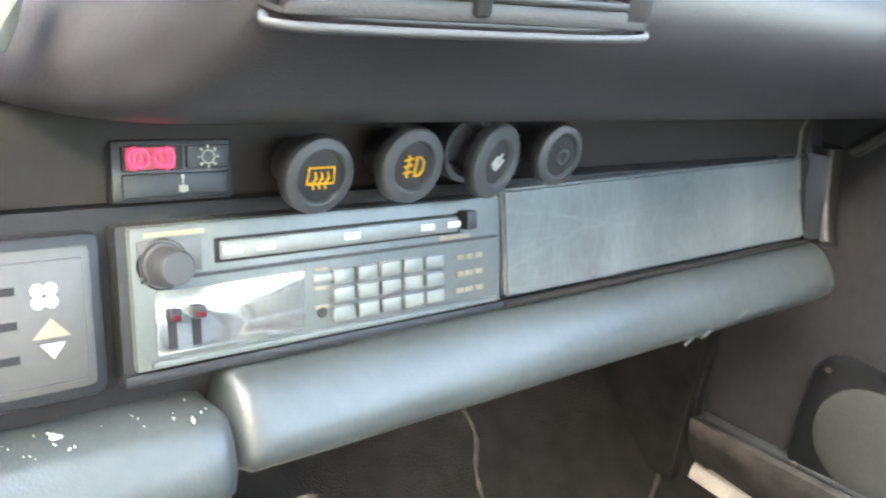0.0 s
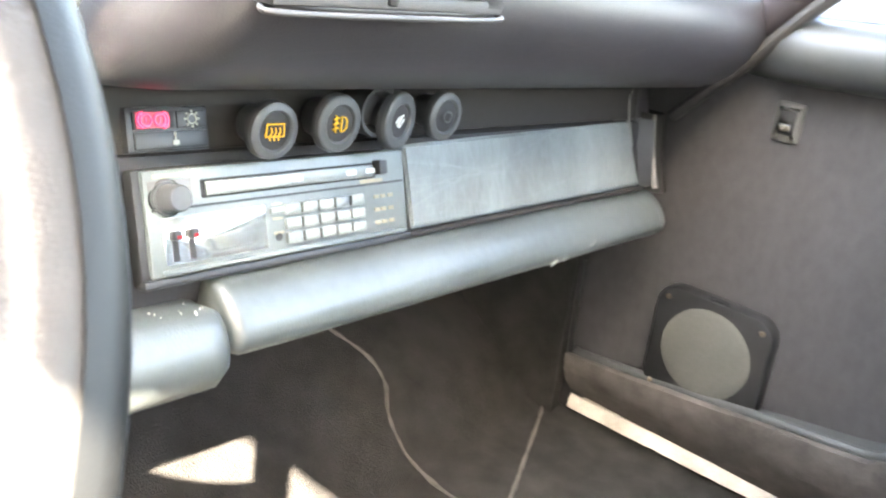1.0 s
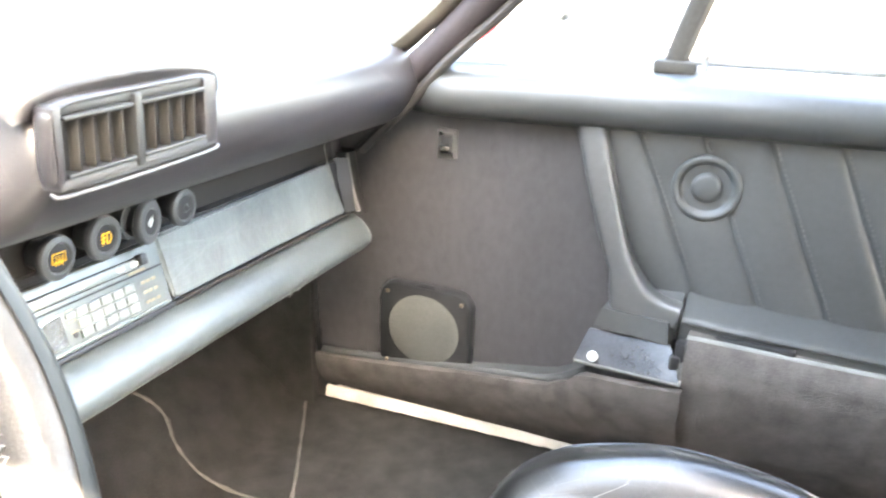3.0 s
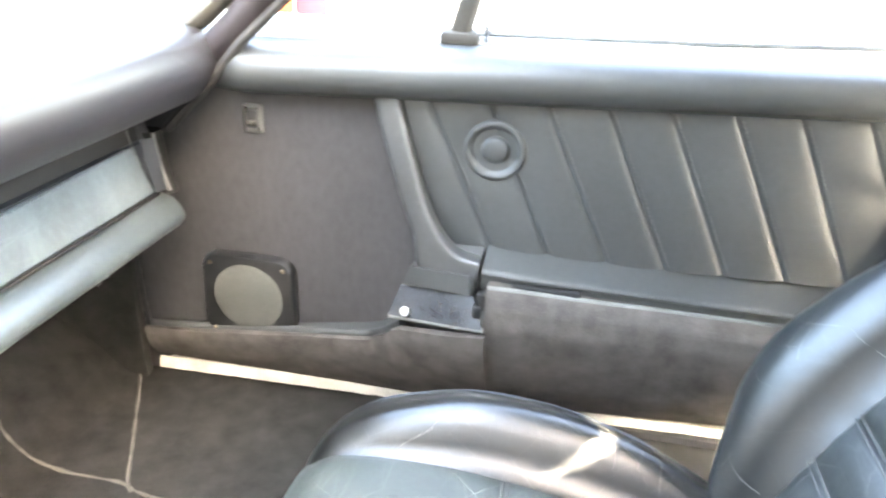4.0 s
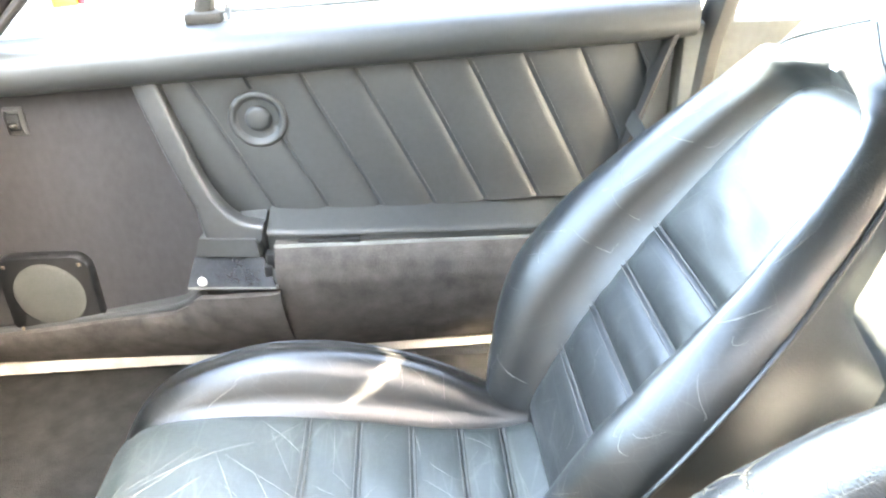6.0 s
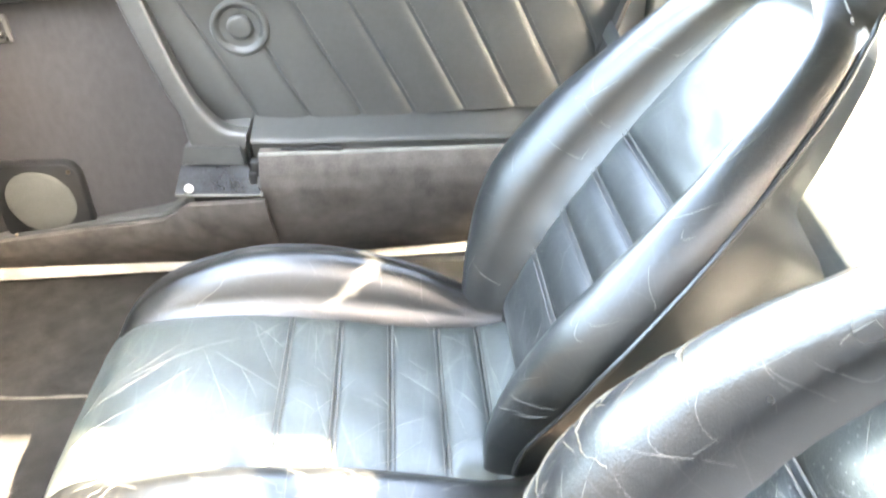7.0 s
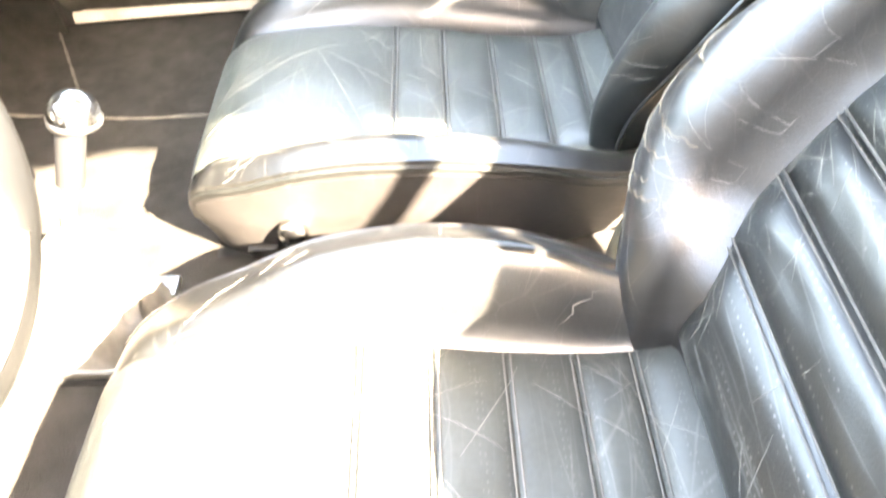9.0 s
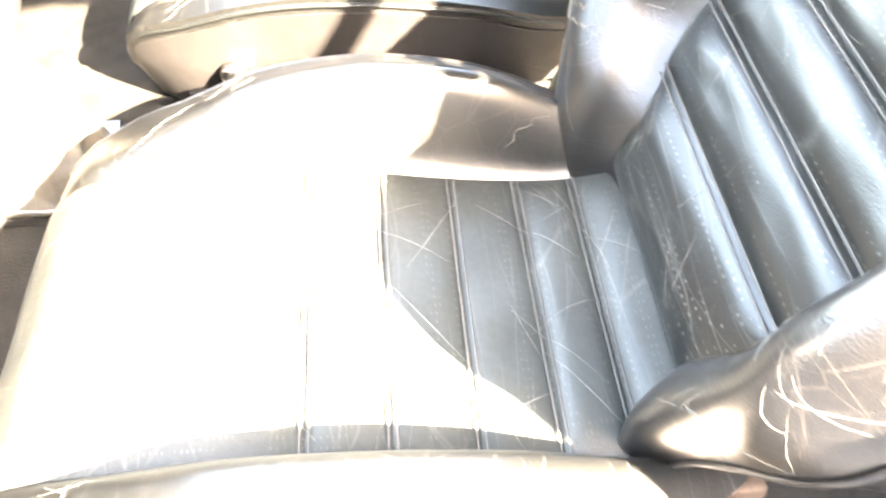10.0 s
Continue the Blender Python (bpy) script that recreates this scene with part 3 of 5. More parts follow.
    # window switch
    sw = part("window_switch", rounded_frame(0.0135, 0.0195, 0.003, 0.006), GREY_PLASTIC, d, "window switch with a bright worn rocker")
    sw.matrix_basis = pose(0.611, 0.4195, 0.4635, 90, 0, -90)
    part("rocker", box(-0.008, 0.008, -0.012, 0.012, 0.0, 0.008, 0.002), DARK, sw)
    part("rocker_tip", box(-0.0065, 0.0065, -0.006, 0.0035, 0.004, 0.0125, 0.002, m=pose(0, 0, 0, 14, 0, 0)), CHROME, sw)
    part("rocker_tip", box(-0.0065, 0.0065, 0.0045, 0.0105, 0.003, 0.0092, 0.002, m=pose(0, 0, 0, -10, 0, 0)), PLASTIC, sw)
    # little lock knob and rail top
    part("lock_knob", lathe([(0, 0.012), (0.004, 0.011), (0.0045, 0.004), (0.003, 0.0), (0.003, -0.01)], 16, pose(0.628, 0.121, 0.592)), CHROME, d)
    part("top_seal", tube([(0.640, 0.135, 0.590), (0.655, -0.15, 0.596), (0.668, -0.47, 0.611)], 0.004, 8), TRIM_EDGE, d)
    part("outer_sill", box(0.645, 0.70, -0.47, 0.50, 0.50, 0.585, 0.006), WHITE_PAINT, d, "white painted door top outside the glass")
    part("outer_skin", box(0.66, 0.72, -0.47, 0.60, -0.05, 0.50, 0.01), WHITE_PAINT, d)
    post = [(0.648, 0.158, 0.575), (0.646, 0.148, 0.62), (0.628, 0.09, 0.80), (0.600, 0.02, 0.99)]
    part("quarter_post", tube(post, 0.011, 8, 12, 1.3), SEAL, d, "grey quarter window post")
    part("quarter_base", box(0.630, 0.665, 0.132, 0.180, 0.575, 0.590, 0.004), SEAL, d)
    # bare metal shut edge at the rear
    def shut(u, v):
        z = 0.10 + 0.46 * v
        return (0.60 + 0.05 * u, door_rear(z) - 0.004, z)
    part("shut_edge", thick(grid(shut, 3, 14), 0.006), RUBBER, d)


def rounded_frame(hw, hh, r, h):
    """A raised plate with rounded corners, lying in x and y."""
    bm = bmesh.new()
    rings = []
    for grow, z in ((0.0, -0.004), (0.0, h * 0.55), (-0.0025, h * 0.9), (-0.006, h)):
        ring = []
        for cx, cy, a0 in ((1, 1, 0), (-1, 1, 90), (-1, -1, 180), (1, -1, 270)):
            for k in range(7):
                a = radians(a0 + 15 * k)
                ring.append(bm.verts.new((cx * (hw - r) + (r + grow) * math.cos(a), cy * (hh - r) + (r + grow) * math.sin(a), z)))
        rings.append(ring)
    n = len(rings[0])
    for a, b in zip(rings, rings[1:]):
        for j in range(n):
            bm.faces.new((a[j], a[(j + 1) % n], b[(j + 1) % n], b[j]))
    bm.faces.new(rings[-1])
    return bm


WHITE_PAINT = material("pale car paint", (0.60, 0.60, 0.58), 0.3, vary=0.04, coat=0.5)


def sills_and_shell():
    def strip(u, v):
        y = 0.602 - 1.10 * u
        pr = [(-0.004, -0.004), (-0.003, 0.008), (0.001, 0.013), (0.014, 0.013), (0.019, 0.007), (0.019, 0.0)]
        p, q = pr[round(v * 6) % 6]
        return (0.613 + 0.042 * u + p + 0.0014 * wave(y, 0, 0, 45), y, 0.047 + q + 0.0016 * wave(0, y, 0, 60))
    solo("sill_trim", grid(strip, 90, 6, close_v=True, caps=True), SILL_METAL, "scuffed pale sill trim along the floor edge", "sill trim", "structure")
    solo("sill", box(0.63, 0.72, -1.3, 1.1, -0.10, 0.048, 0.01), DARK, "dark door sill under the passenger door", "sill", "structure")
    solo("sill", box(-0.72, -0.60, -1.3, 1.1, -0.10, 0.11, 0.015), CARPET, "carpeted sill of the open driver doorway", "sill", "structure")
    # windscreen pillars, header, roof
    for sx, nm in ((1, "passenger"), (-1, "driver")):
        pts = [(sx * 0.600, 0.490, 0.525), (sx * 0.592, 0.432, 0.580), (sx * 0.588, 0.365, 0.650), (sx * 0.575, 0.230, 0.79), (sx * 0.55, 0.04, 1.02)]
        solo("windscreen_pillar", tube(pts, 0.027, 14, 24, 0.75), PILLAR, "dark vinyl windscreen pillar on the %s side" % nm, "pillar", "structure")
        pts = [(sx * 0.592, 0.490, 0.578), (sx * 0.588, 0.455, 0.606), (sx * 0.582, 0.395, 0.662), (sx * 0.565, 0.262, 0.80), (sx * 0.54, 0.07, 1.03)]
        solo("pillar_seal", tube(pts, 0.018, 10, 24, 0.7), SEAL, "grey rubber screen seal beside the pillar", "seal", "structure")
        pts = [(sx * 0.582, 0.528, 0.448), (sx * 0.580, 0.495, 0.482), (sx * 0.577, 0.458, 0.518), (sx * 0.575, 0.408, 0.576), (sx * 0.577, 0.330, 0.650), (sx * 0.565, 0.20, 0.79), (sx * 0.54, 0.01, 1.02)]
        solo("door_seal", tube(pts, 0.0085, 10, 40, 0.8), RUBBER, "black rubber door seal on the %s side" % nm, "seal", "structure")
    solo("windscreen_header", box(-0.58, 0.58, -0.02, 0.06, 1.0, 1.06, 0.015), PILLAR, "dark windscreen header", "header", "structure")
    def screen(u, v):
        y = 0.06 + 0.62 * (1 - v)
        return ((u - 0.5) * (1.10 + 0.1 * (1 - v)), y + 0.18 * (1 - (2 * u - 1) ** 2) * (1 - 0.4 * v), 0.60 + 0.43 * v)
    g = solo("window_windscreen", grid(screen, 20, 10), GLASS, "clear curved windscreen", "windscreen", "structure", smooth=80)
    g.visible_shadow = False
    # Slit in the unseen roof, added to cast a sun stripe on the seats.
    def slit_line(x):
        return -0.872 - 0.36 * (max(-0.53, min(-0.29, x)) + 0.375)
    def roof(y0):
        def at(u, v):
            x = (u - 0.5) * 1.20
            y = y0 + (slit_line(x) + 0.012 - y0) * v
            return (x, y, 1.045 + 0.06 * (1 - (2 * u - 1) ** 2))
        return thick(grid(at, 80, 12), 0.008)
    solo("ceiling", roof(0.04), LINING, "dark cloth roof lining", "roof", "structure")
    def rear_roof(u, v):
        x = (u - 0.5) * 1.20
        y0 = slit_line(x) - 0.012 if -0.495 < x < -0.29 else slit_line(x) + 0.011
        return (x, y0 + (-1.36 - y0) * v, 1.045 + 0.06 * (1 - (2 * u - 1) ** 2))
    solo("ceiling_rear", thick(grid(rear_roof, 80, 6), 0.008), LINING, "unseen dark rear roof with a slit added for a sun stripe", "roof", "structure")
    # Unseen rail; its uneven lower edge is shaped to outline the sun patches.
    def roof_rail(u, v):
        y = 0.05 - 1.17 * u
        low = lerp([(-1.12, 1.0), (-0.82, 1.015), (-0.66, 1.035), (-0.55, 1.050), (-0.50, 1.040), (-0.44, 1.026), (-0.38, 1.006), (-0.345, 1.016), (-0.30, 1.036), (-0.20, 1.034), (-0.145, 1.030), (-0.12, 1.000), (0.05, 0.990)], y)
        x, z = [(-0.585, 1.055), (-0.585, low), (-0.605, low - 0.002), (-0.625, low + 0.01), (-0.625, 1.055)][round(v * 5) % 5]
        return (x, y, z)
    solo("roof_rail", grid(roof_rail, 40, 5, close_v=True, caps=True), PILLAR, "unseen roof rail shaped to outline the sun patches", "roof rail", "structure")
    # rear quarter, shelf and back
    solo("wall_quarter", box(0.61, 0.66, -1.4, -0.455, -0.05, 0.56, 0.01), PALE_TRIM, "grey trim beside the rear seats", "quarter trim", "structure")
    solo("wall_quarter", box(-0.72, -0.645, -1.4, -0.42, -0.05, 0.585, 0.01), PALE_TRIM, "grey trim behind the driver doorway", "quarter trim", "structure")
    solo("wall_rear", box(-0.62, 0.62, -1.46, -1.38, 0.0, 0.71, 0.01), PALE_TRIM, "grey trim across the back of the cabin", "rear wall", "structure")
    rb = thing("rear_bench", (0, -0.9, 0.05), "dark leather rear bench behind the seats", "rear seat")
    rb.matrix_world = Matrix()
    for nm, pr in (("cushion", [(-0.62, 0.05), (-0.625, 0.20), (-0.66, 0.24), (-0.95, 0.25), (-1.02, 0.265)]), ("backrest", [(-1.00, 0.262), (-1.03, 0.29), (-1.12, 0.48), (-1.20, 0.60), (-1.37, 0.62)])):
        def bench(u, v, pr=pr):
            k = v * (len(pr) - 1)
            i = min(int(k), len(pr) - 2)
            y = pr[i][0] + (pr[i + 1][0] - pr[i][0]) * (k - i)
            z = pr[i][1] + (pr[i + 1][1] - pr[i][1]) * (k - i)
            return (-0.61 + 1.22 * u, y, z + 0.004 * wave(u * 3, y, z, 6))
        part(nm, thick(grid(bench, 30, 24), 0.02), LEATHER_PALE, rb, smooth=60)
    # Unseen post, placed so its shadow ends the sun on the driver cushion.
    def left_post(u, v):
        z = 0.57 + 0.48 * v
        pr = [(0.0, 0.0), (0.0, -0.036), (-0.03, -0.050), (-0.03, -0.014)]
        x, y = pr[round(u * 4) % 4]
        return (-0.620 + x, -0.592 - 0.55 * (z - 0.852) + y, z)
    solo("rear_pillar", grid(left_post, 4, 16, close_u=True), SEAL, "grey pillar behind the driver doorway", "pillar", "structure")
    def canvas(u, v):
        z = 0.56 + 0.50 * v
        y0 = -1.16 + 0.25 * (z - 0.56)
        return (-0.665 + 0.055 * v ** 4, y0 + (-1.42 - y0) * u, z)
    solo("wall_canvas", thick(grid(canvas, 10, 16), 0.004), LINING, "dark cloth side of the roof behind the driver", "roof side", "structure")
    def rear_glass(u, v):
        return ((u - 0.5) * 1.14, -1.36 - 0.06 * v, 1.085 - 0.375 * v - 0.04 * (2 * u - 1) ** 2 * (1 - v))
    g = solo("window_rear", grid(rear_glass, 12, 8), GLASS, "clear sloping rear window behind the bench", "rear window", "structure", smooth=80)
    g.visible_shadow = False
    post = [(0.635, -0.475, 0.10), (0.63, -0.50, 0.56), (0.60, -0.62, 0.85), (0.57, -0.72, 1.04)]
    solo("rear_pillar", tube(post, 0.03, 10, 16, 0.7), SEAL, "grey pillar behind the passenger door", "pillar", "structure")


# ---- seats ----
CUSH_OUT = [(-0.27, 0.165), (-0.235, 0.185), (-0.15, 0.210), (-0.05, 0.222), (0.06, 0.220), (0.13, 0.211), (0.17, 0.205), (0.21, 0.188), (0.235, 0.170), (0.25, 0.150)]
CUSH_Z = [(-0.29, 0.185), (-0.25, 0.176), (-0.206, 0.168), (-0.156, 0.170), (-0.10, 0.178), (-0.04, 0.190), (0.02, 0.200), (0.08, 0.207), (0.15, 0.208), (0.20, 0.203), (0.225, 0.192), (0.245, 0.170), (0.25, 0.15)]
CUSH_CREST = [(-0.29, 0.0), (-0.25, 0.006), (-0.20, 0.030), (-0.13, 0.060), (-0.06, 0.066), (0.02, 0.058), (0.08, 0.045), (0.15, 0.022), (0.20, 0.006), (0.25, 0.0)]
# the backrest's line as (y, z), then its widths and depths by height
BACK = [(-0.226, 0.150), (-0.246, 0.208), (-0.278, 0.267), (-0.312, 0.320), (-0.347, 0.369), (-0.380, 0.414), (-0.419, 0.468), (-0.462, 0.528), (-0.503, 0.588), (-0.543, 0.650), (-0.572, 0.710), (-0.588, 0.755)]
BACK_OUT = [(0.15, 0.150), (0.20, 0.180), (0.235, 0.212), (0.265, 0.238), (0.295, 0.254), (0.335, 0.260), (0.375, 0.254), (0.415, 0.243), (0.455, 0.228), (0.50, 0.205), (0.55, 0.180), (0.60, 0.158), (0.65, 0.141), (0.70, 0.126), (0.755, 0.10)]
BACK_IN = [(0.15, 0.122), (0.25, 0.125), (0.32, 0.130), (0.40, 0.132), (0.45, 0.125), (0.50, 0.113), (0.54, 0.098), (0.57, 0.077), (0.585, 0.050), (0.593, 0.0)]
BACK_H = [(0.15, 0.028), (0.20, 0.045), (0.25, 0.060), (0.30, 0.068), (0.35, 0.066), (0.42, 0.056), (0.48, 0.044), (0.55, 0.030), (0.62, 0.024), (0.755, 0.020)]


FAR_LIFT = [(-0.27, 0.0), (-0.18, 0.003), (-0.08, 0.008), (0.0, 0.013), (0.10, 0.018), (0.17, 0.019), (0.215, 0.012), (0.25, 0.0)]
CUSH_LIFT = [(-0.27, 0.020), (-0.22, 0.031), (-0.15, 0.033), (-0.05, 0.025), (0.05, 0.013), (0.13, 0.0), (0.26, 0.0)]


def cushion_z(b):
    return curve(CUSH_Z, b)


def build_seat(cx, cz, WI, wide, inner, shift, slim, label, bolster_mat, panel_mat, cushion_mat):
    seat = thing("car_seat", pose(cx, 0, cz, 0, 4.7, 2.2), label, "car seat", "front seats")
    # shell of the cushion with both bolsters
    def section(b, side=1):
        wo, zi, h = curve(CUSH_OUT, b), cushion_z(b), curve(CUSH_CREST, b)
        wi = min(WI, wo - 0.012)
        flat = cx > 0 and side < 0
        pts = []
        zp = zi - 0.006 + (0.76 if flat else 0.62) * h
        for u in np.linspace(0, 1, 13):
            a = wi + (wo - wi) * u
            if flat:
                z = zi - 0.006 + (0.80 * h + 0.006) * math.sin(math.pi * 0.5 * min(1, u * 1.5)) ** 0.9 - 0.04 * h * u ** 3
            else:
                z = zi - 0.006 * (1 - u) + h * math.sin(math.pi * min(1, u ** 0.8)) ** 0.8 * (1 - 0.1 * u) * (1 - 0.62 * u ** 2) + (zp - zi) * u ** 2
            pts.append((a, z))
        pts += [(wo - 0.002, zp - 0.012), (wo - 0.010, 0.5 * zp + 0.05), (wo - 0.030, 0.085), (wo - 0.06, 0.075)]
        return wi, zi, pts
    bs = [-0.27 + 0.52 * i / 64 for i in range(65)]
    def shell(u, v):
        b = bs[round(u * 64)]
        wi, zi, pts = section(b)
        row = [(-a, z) for a, z in section(b, -1)[2][::-1]] + [(-wi * 0.5, zi - 0.009), (0, zi - 0.009), (wi * 0.5, zi - 0.009)] + pts
        a, z = row[round(v * (len(row) - 1))]
        bb = b - 0.012 * max(0, (0.14 - z) / 0.1) * ease((b - 0.15) / 0.1)
        if cx < 0 and a > wi and z > 0.09:
            z += curve(CUSH_LIFT, b) * min(1, (a - wi) / 0.03)
        if cx > 0 and a > wi and z > 0.09:
            z += curve(FAR_LIFT, b) * min(1, (a - wi) / 0.025)
        return (a, bb, z + 0.0012 * wave(a + cx, b, z, 16))
    sh = part("cushion", grid(shell, 64, 36), CUSHION_LEATHER, seat, "leather cushion with raised side bolsters", smooth=80)
    def on_cushion(u, k):
        i0 = min(int(k), 35)
        u = round(u * 64) / 64
        return Vector(shell(u, i0 / 36)).lerp(Vector(shell(u, (i0 + 1) / 36)), k - i0)
    rng = random.Random(31 if cx > 0 else 33)
    lines = []
    for lo, hi in ((21.0, 32.0), (4.5, 15.0)):
        for k in range(26 if cx > 0 else 9):
            k0, u0 = rng.uniform(lo, hi), rng.randint(10, 56)
            dk, du = rng.uniform(-4.5, 4.5), rng.uniform(-0.9, 0.9)
            pts = [on_cushion((u0 + 4 * du * q) / 64, min(hi + 0.8, max(lo - 0.8, k0 + dk * q))) for q in np.linspace(-1, 1, 9)]
            lines.append(tube(pts, lambda t, w=rng.uniform(0.00018, 0.00042): w * (0.25 + 0.75 * math.sin(math.pi * min(1, max(0, t)))), 4, 16))
    tagged(part("creases", join(*lines), WORN_LINE, sh), "pale hairline creases in the leather", kind="stuff")
    # front face closes the cushion
    def front(u, v):
        wi, zi, pts = section(0.25)
        w = 0.150 - 0.02 * v
        bulge = 0.004 * math.sin(math.pi * v)
        x = (2 * u - 1) * w
        return (x, 0.25 - 0.020 * v + bulge - 0.025 * abs(2 * u - 1) ** 6, 0.150 - 0.075 * v)
    part("cushion_front", grid(front, 20, 8), SKIRT, seat, smooth=80)
    # vinyl skirt below the piping on each flank
    for s in (-1, 1):
        def skirt(u, v, s=s):
            b = -0.262 + 0.498 * u
            wi, zi, pts = section(b, s)
            row = [(wo + 0.0025, z) for wo, z in pts[13:16]]
            k = v * 2
            i = min(int(k), 1)
            a = row[i][0] + (row[i + 1][0] - row[i][0]) * (k - i)
            z = row[i][1] + (row[i + 1][1] - row[i][1]) * (k - i)
            bb = b - 0.012 * max(0, (0.14 - z) / 0.1) * ease((b - 0.15) / 0.1)
            if s > 0:
                z += curve(CUSH_LIFT if cx < 0 else FAR_LIFT, b) * (1 - v)
            return (s * (a + 0.0012 * wave(b, z, cx + s, 20)), bb, z)
        part("skirt", thick(grid(skirt, 48, 10), 0.002), SKIRT, seat, "worn grey-black vinyl skirt")
    # piping round the cushion's shoulder
    for s in (-1, 1):
        pts = []
        for b in np.linspace(-0.25, 0.235, 40):
            wo, zi, h = curve(CUSH_OUT, b), cushion_z(b), curve(CUSH_CREST, b)
            lift = curve(CUSH_LIFT if cx < 0 else FAR_LIFT, float(b)) if s > 0 else 0
            pts.append((s * (wo + 0.0005), b, zi - 0.008 + (0.76 if cx > 0 and s < 0 else 0.62) * h + lift))
        part("piping", tube(pts, 0.0028, 8), bolster_mat, sh)
    # seat panels between the seams
    cuts = [0.246, 0.019, -0.039, -0.099, -0.156, -0.206, -0.262]
    panels = []
    for i in range(6):
        b0, b1 = cuts[i], cuts[i + 1]
        def panel(u, v, i=i, b0=b0, b1=b1):
            b = b0 + (b1 - b0) * u
            wi = min(WI, curve(CUSH_OUT, b) - 0.012)
            a = (2 * v - 1) * wi
            if i == 0:
                puff = 0.006 * min(1, 12 * (1 - u)) * (1 - (2 * v - 1) ** 8) + 0.008 * math.sin(math.pi * min(1, u * 1.1)) * (1 - (2 * v - 1) ** 2)
            else:
                puff = (0.0045 if i < 4 else 0.010) * (1 - abs(2 * u - 1) ** 3.0) * (1 - (2 * v - 1) ** 10)
            puff += 0.0016 * wave(a + cx, b, i, 22) * (1 - (2 * v - 1) ** 4)
            return (a, b + (0.003 if i == 0 and u < 0.05 else 0), cushion_z(b) - 0.005 + puff)
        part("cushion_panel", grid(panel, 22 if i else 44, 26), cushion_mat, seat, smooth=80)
        panels.append(panel)
    # hairline creases worn across the cushion
    rng = random.Random(21 if cx > 0 else 5)
    lines = []
    for k in range(52 if cx > 0 else 30):
        a0, b0 = rng.uniform(-0.9, 0.9) * WI, rng.uniform(-0.25, 0.235)
        turn = radians(rng.choice((38, 52, -35, -58, 12)) + rng.uniform(-12, 12))
        size = rng.uniform(0.02, 0.085) * (1.0 if b0 > 0.02 else 0.7)
        bow = rng.uniform(-0.10, 0.10) * size
        pts = []
        for q in np.linspace(-1, 1, 15):
            a = a0 + size * q * math.cos(turn) - bow * (1 - q * q) * math.sin(turn)
            b = b0 + size * q * math.sin(turn) + bow * (1 - q * q) * math.cos(turn)
            i = next((j for j in range(6) if cuts[j + 1] <= b <= cuts[j]), None)
            wi = min(WI, curve(CUSH_OUT, b) - 0.012) if i is not None else 0
            if i is None or abs(a) > wi - 0.004:
                if len(pts) > 2:
                    break
                pts = []
                continue
            pts.append(panels[i]((b - cuts[i]) / (cuts[i + 1] - cuts[i]), (a / wi + 1) / 2))
        if len(pts) > 2:
            w = rng.uniform(0.00020, 0.00048) * (1.0 if cx > 0 else 0.75)
            lines.append(tube(pts, lambda t, w=w: w * (0.25 + 0.75 * math.sin(math.pi * min(1, max(0, t)))), 4))
    tagged(part("creases", join(*lines), WORN_LINE, sh), "pale hairline creases in the leather", kind="stuff")
    for b in cuts[1:-1]:
        for db in (0.003, -0.003):
            pts = [(a, b + db, cushion_z(b + db) - 0.0005) for a in np.linspace(-WI + 0.004, WI - 0.004, 14)]
            part("stitching", tube(pts, 0.0008, 5), STITCH, seat)
    # backrest
    spine = smooth_path([(0, b, z) for b, z in BACK], 72)
    def frame_at(s):
        k = s * 72
        i = min(int(k), 71)
        p = spine[i].lerp(spine[i + 1], k - i)
        t = (spine[min(i + 2, 72)] - spine[max(i - 1, 0)]).normalized()
        return p, Vector((0, t.z, -t.y))
    def inner_edge(z):
        return curve(BACK_IN, z) * (1 + (inner - 1) * ease((z - 0.225) / 0.075))
    def back_section(s):
        z = frame_at(s)[0].z
        wo = curve(BACK_OUT, z) * wide
        wi, h = min(inner_edge(z), wo - 0.02), curve(BACK_H, z)
        pts = []
        for u in np.linspace(0, 1, 14):
            a = wi + (wo - wi) * u
            top = h + 0.014
            d = -0.006 + (top * math.sqrt(max(0.0, 1 - (1 - u / 0.5) ** 2)) ** 0.9 if u < 0.5 else top - (0.012 + 0.3 * h) * ((u - 0.5) / 0.5) ** 2.4)
            if wi < 0.02:
                d = h - 0.022 * (a / wo) ** 4
            pts.append((a, d))
        e = pts[-1][1]
        deep = 1 - 0.8 * ease((z - 0.452) / 0.03)
        pts += [(wo + 0.003, e - 0.012), (wo - 0.001, 0.5 * e - 0.030 * deep), (wo - 0.008, -0.082 * deep), (wo * 0.75, -0.098 * deep), (wo * 0.4, -0.104 * deep)]
        return wi, h, pts
    def near_side(a, wi):
        return a if a < wi else wi + (a - wi) * slim
    def near_lift(j, z):
        # the driver's outer bolster swells towards the doorway
        if cx > 0 or j > 13:
            return 0.0
        return 0.028 * math.sin(math.pi * (j / 13) ** 0.75) ** 0.9 * ease((z - 0.22) / 0.12) * (1 - ease((z - 0.335) / 0.20))
    def bshell(u, v):
        s = u
        p, n = frame_at(s)
        wi, h, pts = back_section(s)
        mid = h if wi < 0.02 else -0.010
        row = [(0, mid), (wi * 0.5, mid)] + pts + [(0, pts[-1][1] - 0.002)] + [(-near_side(a, wi) if i > 3 else -near_side(pts[14][0], wi) * a / pts[14][0], d + near_lift(18 - i, p.z)) for i, (a, d) in enumerate(pts[::-1])] + [(-wi * 0.5, mid)]
        a, d = row[round(v * len(row)) % len(row)]
        shrink = 1 - 0.45 * ease((s - 0.93) / 0.07) ** 2
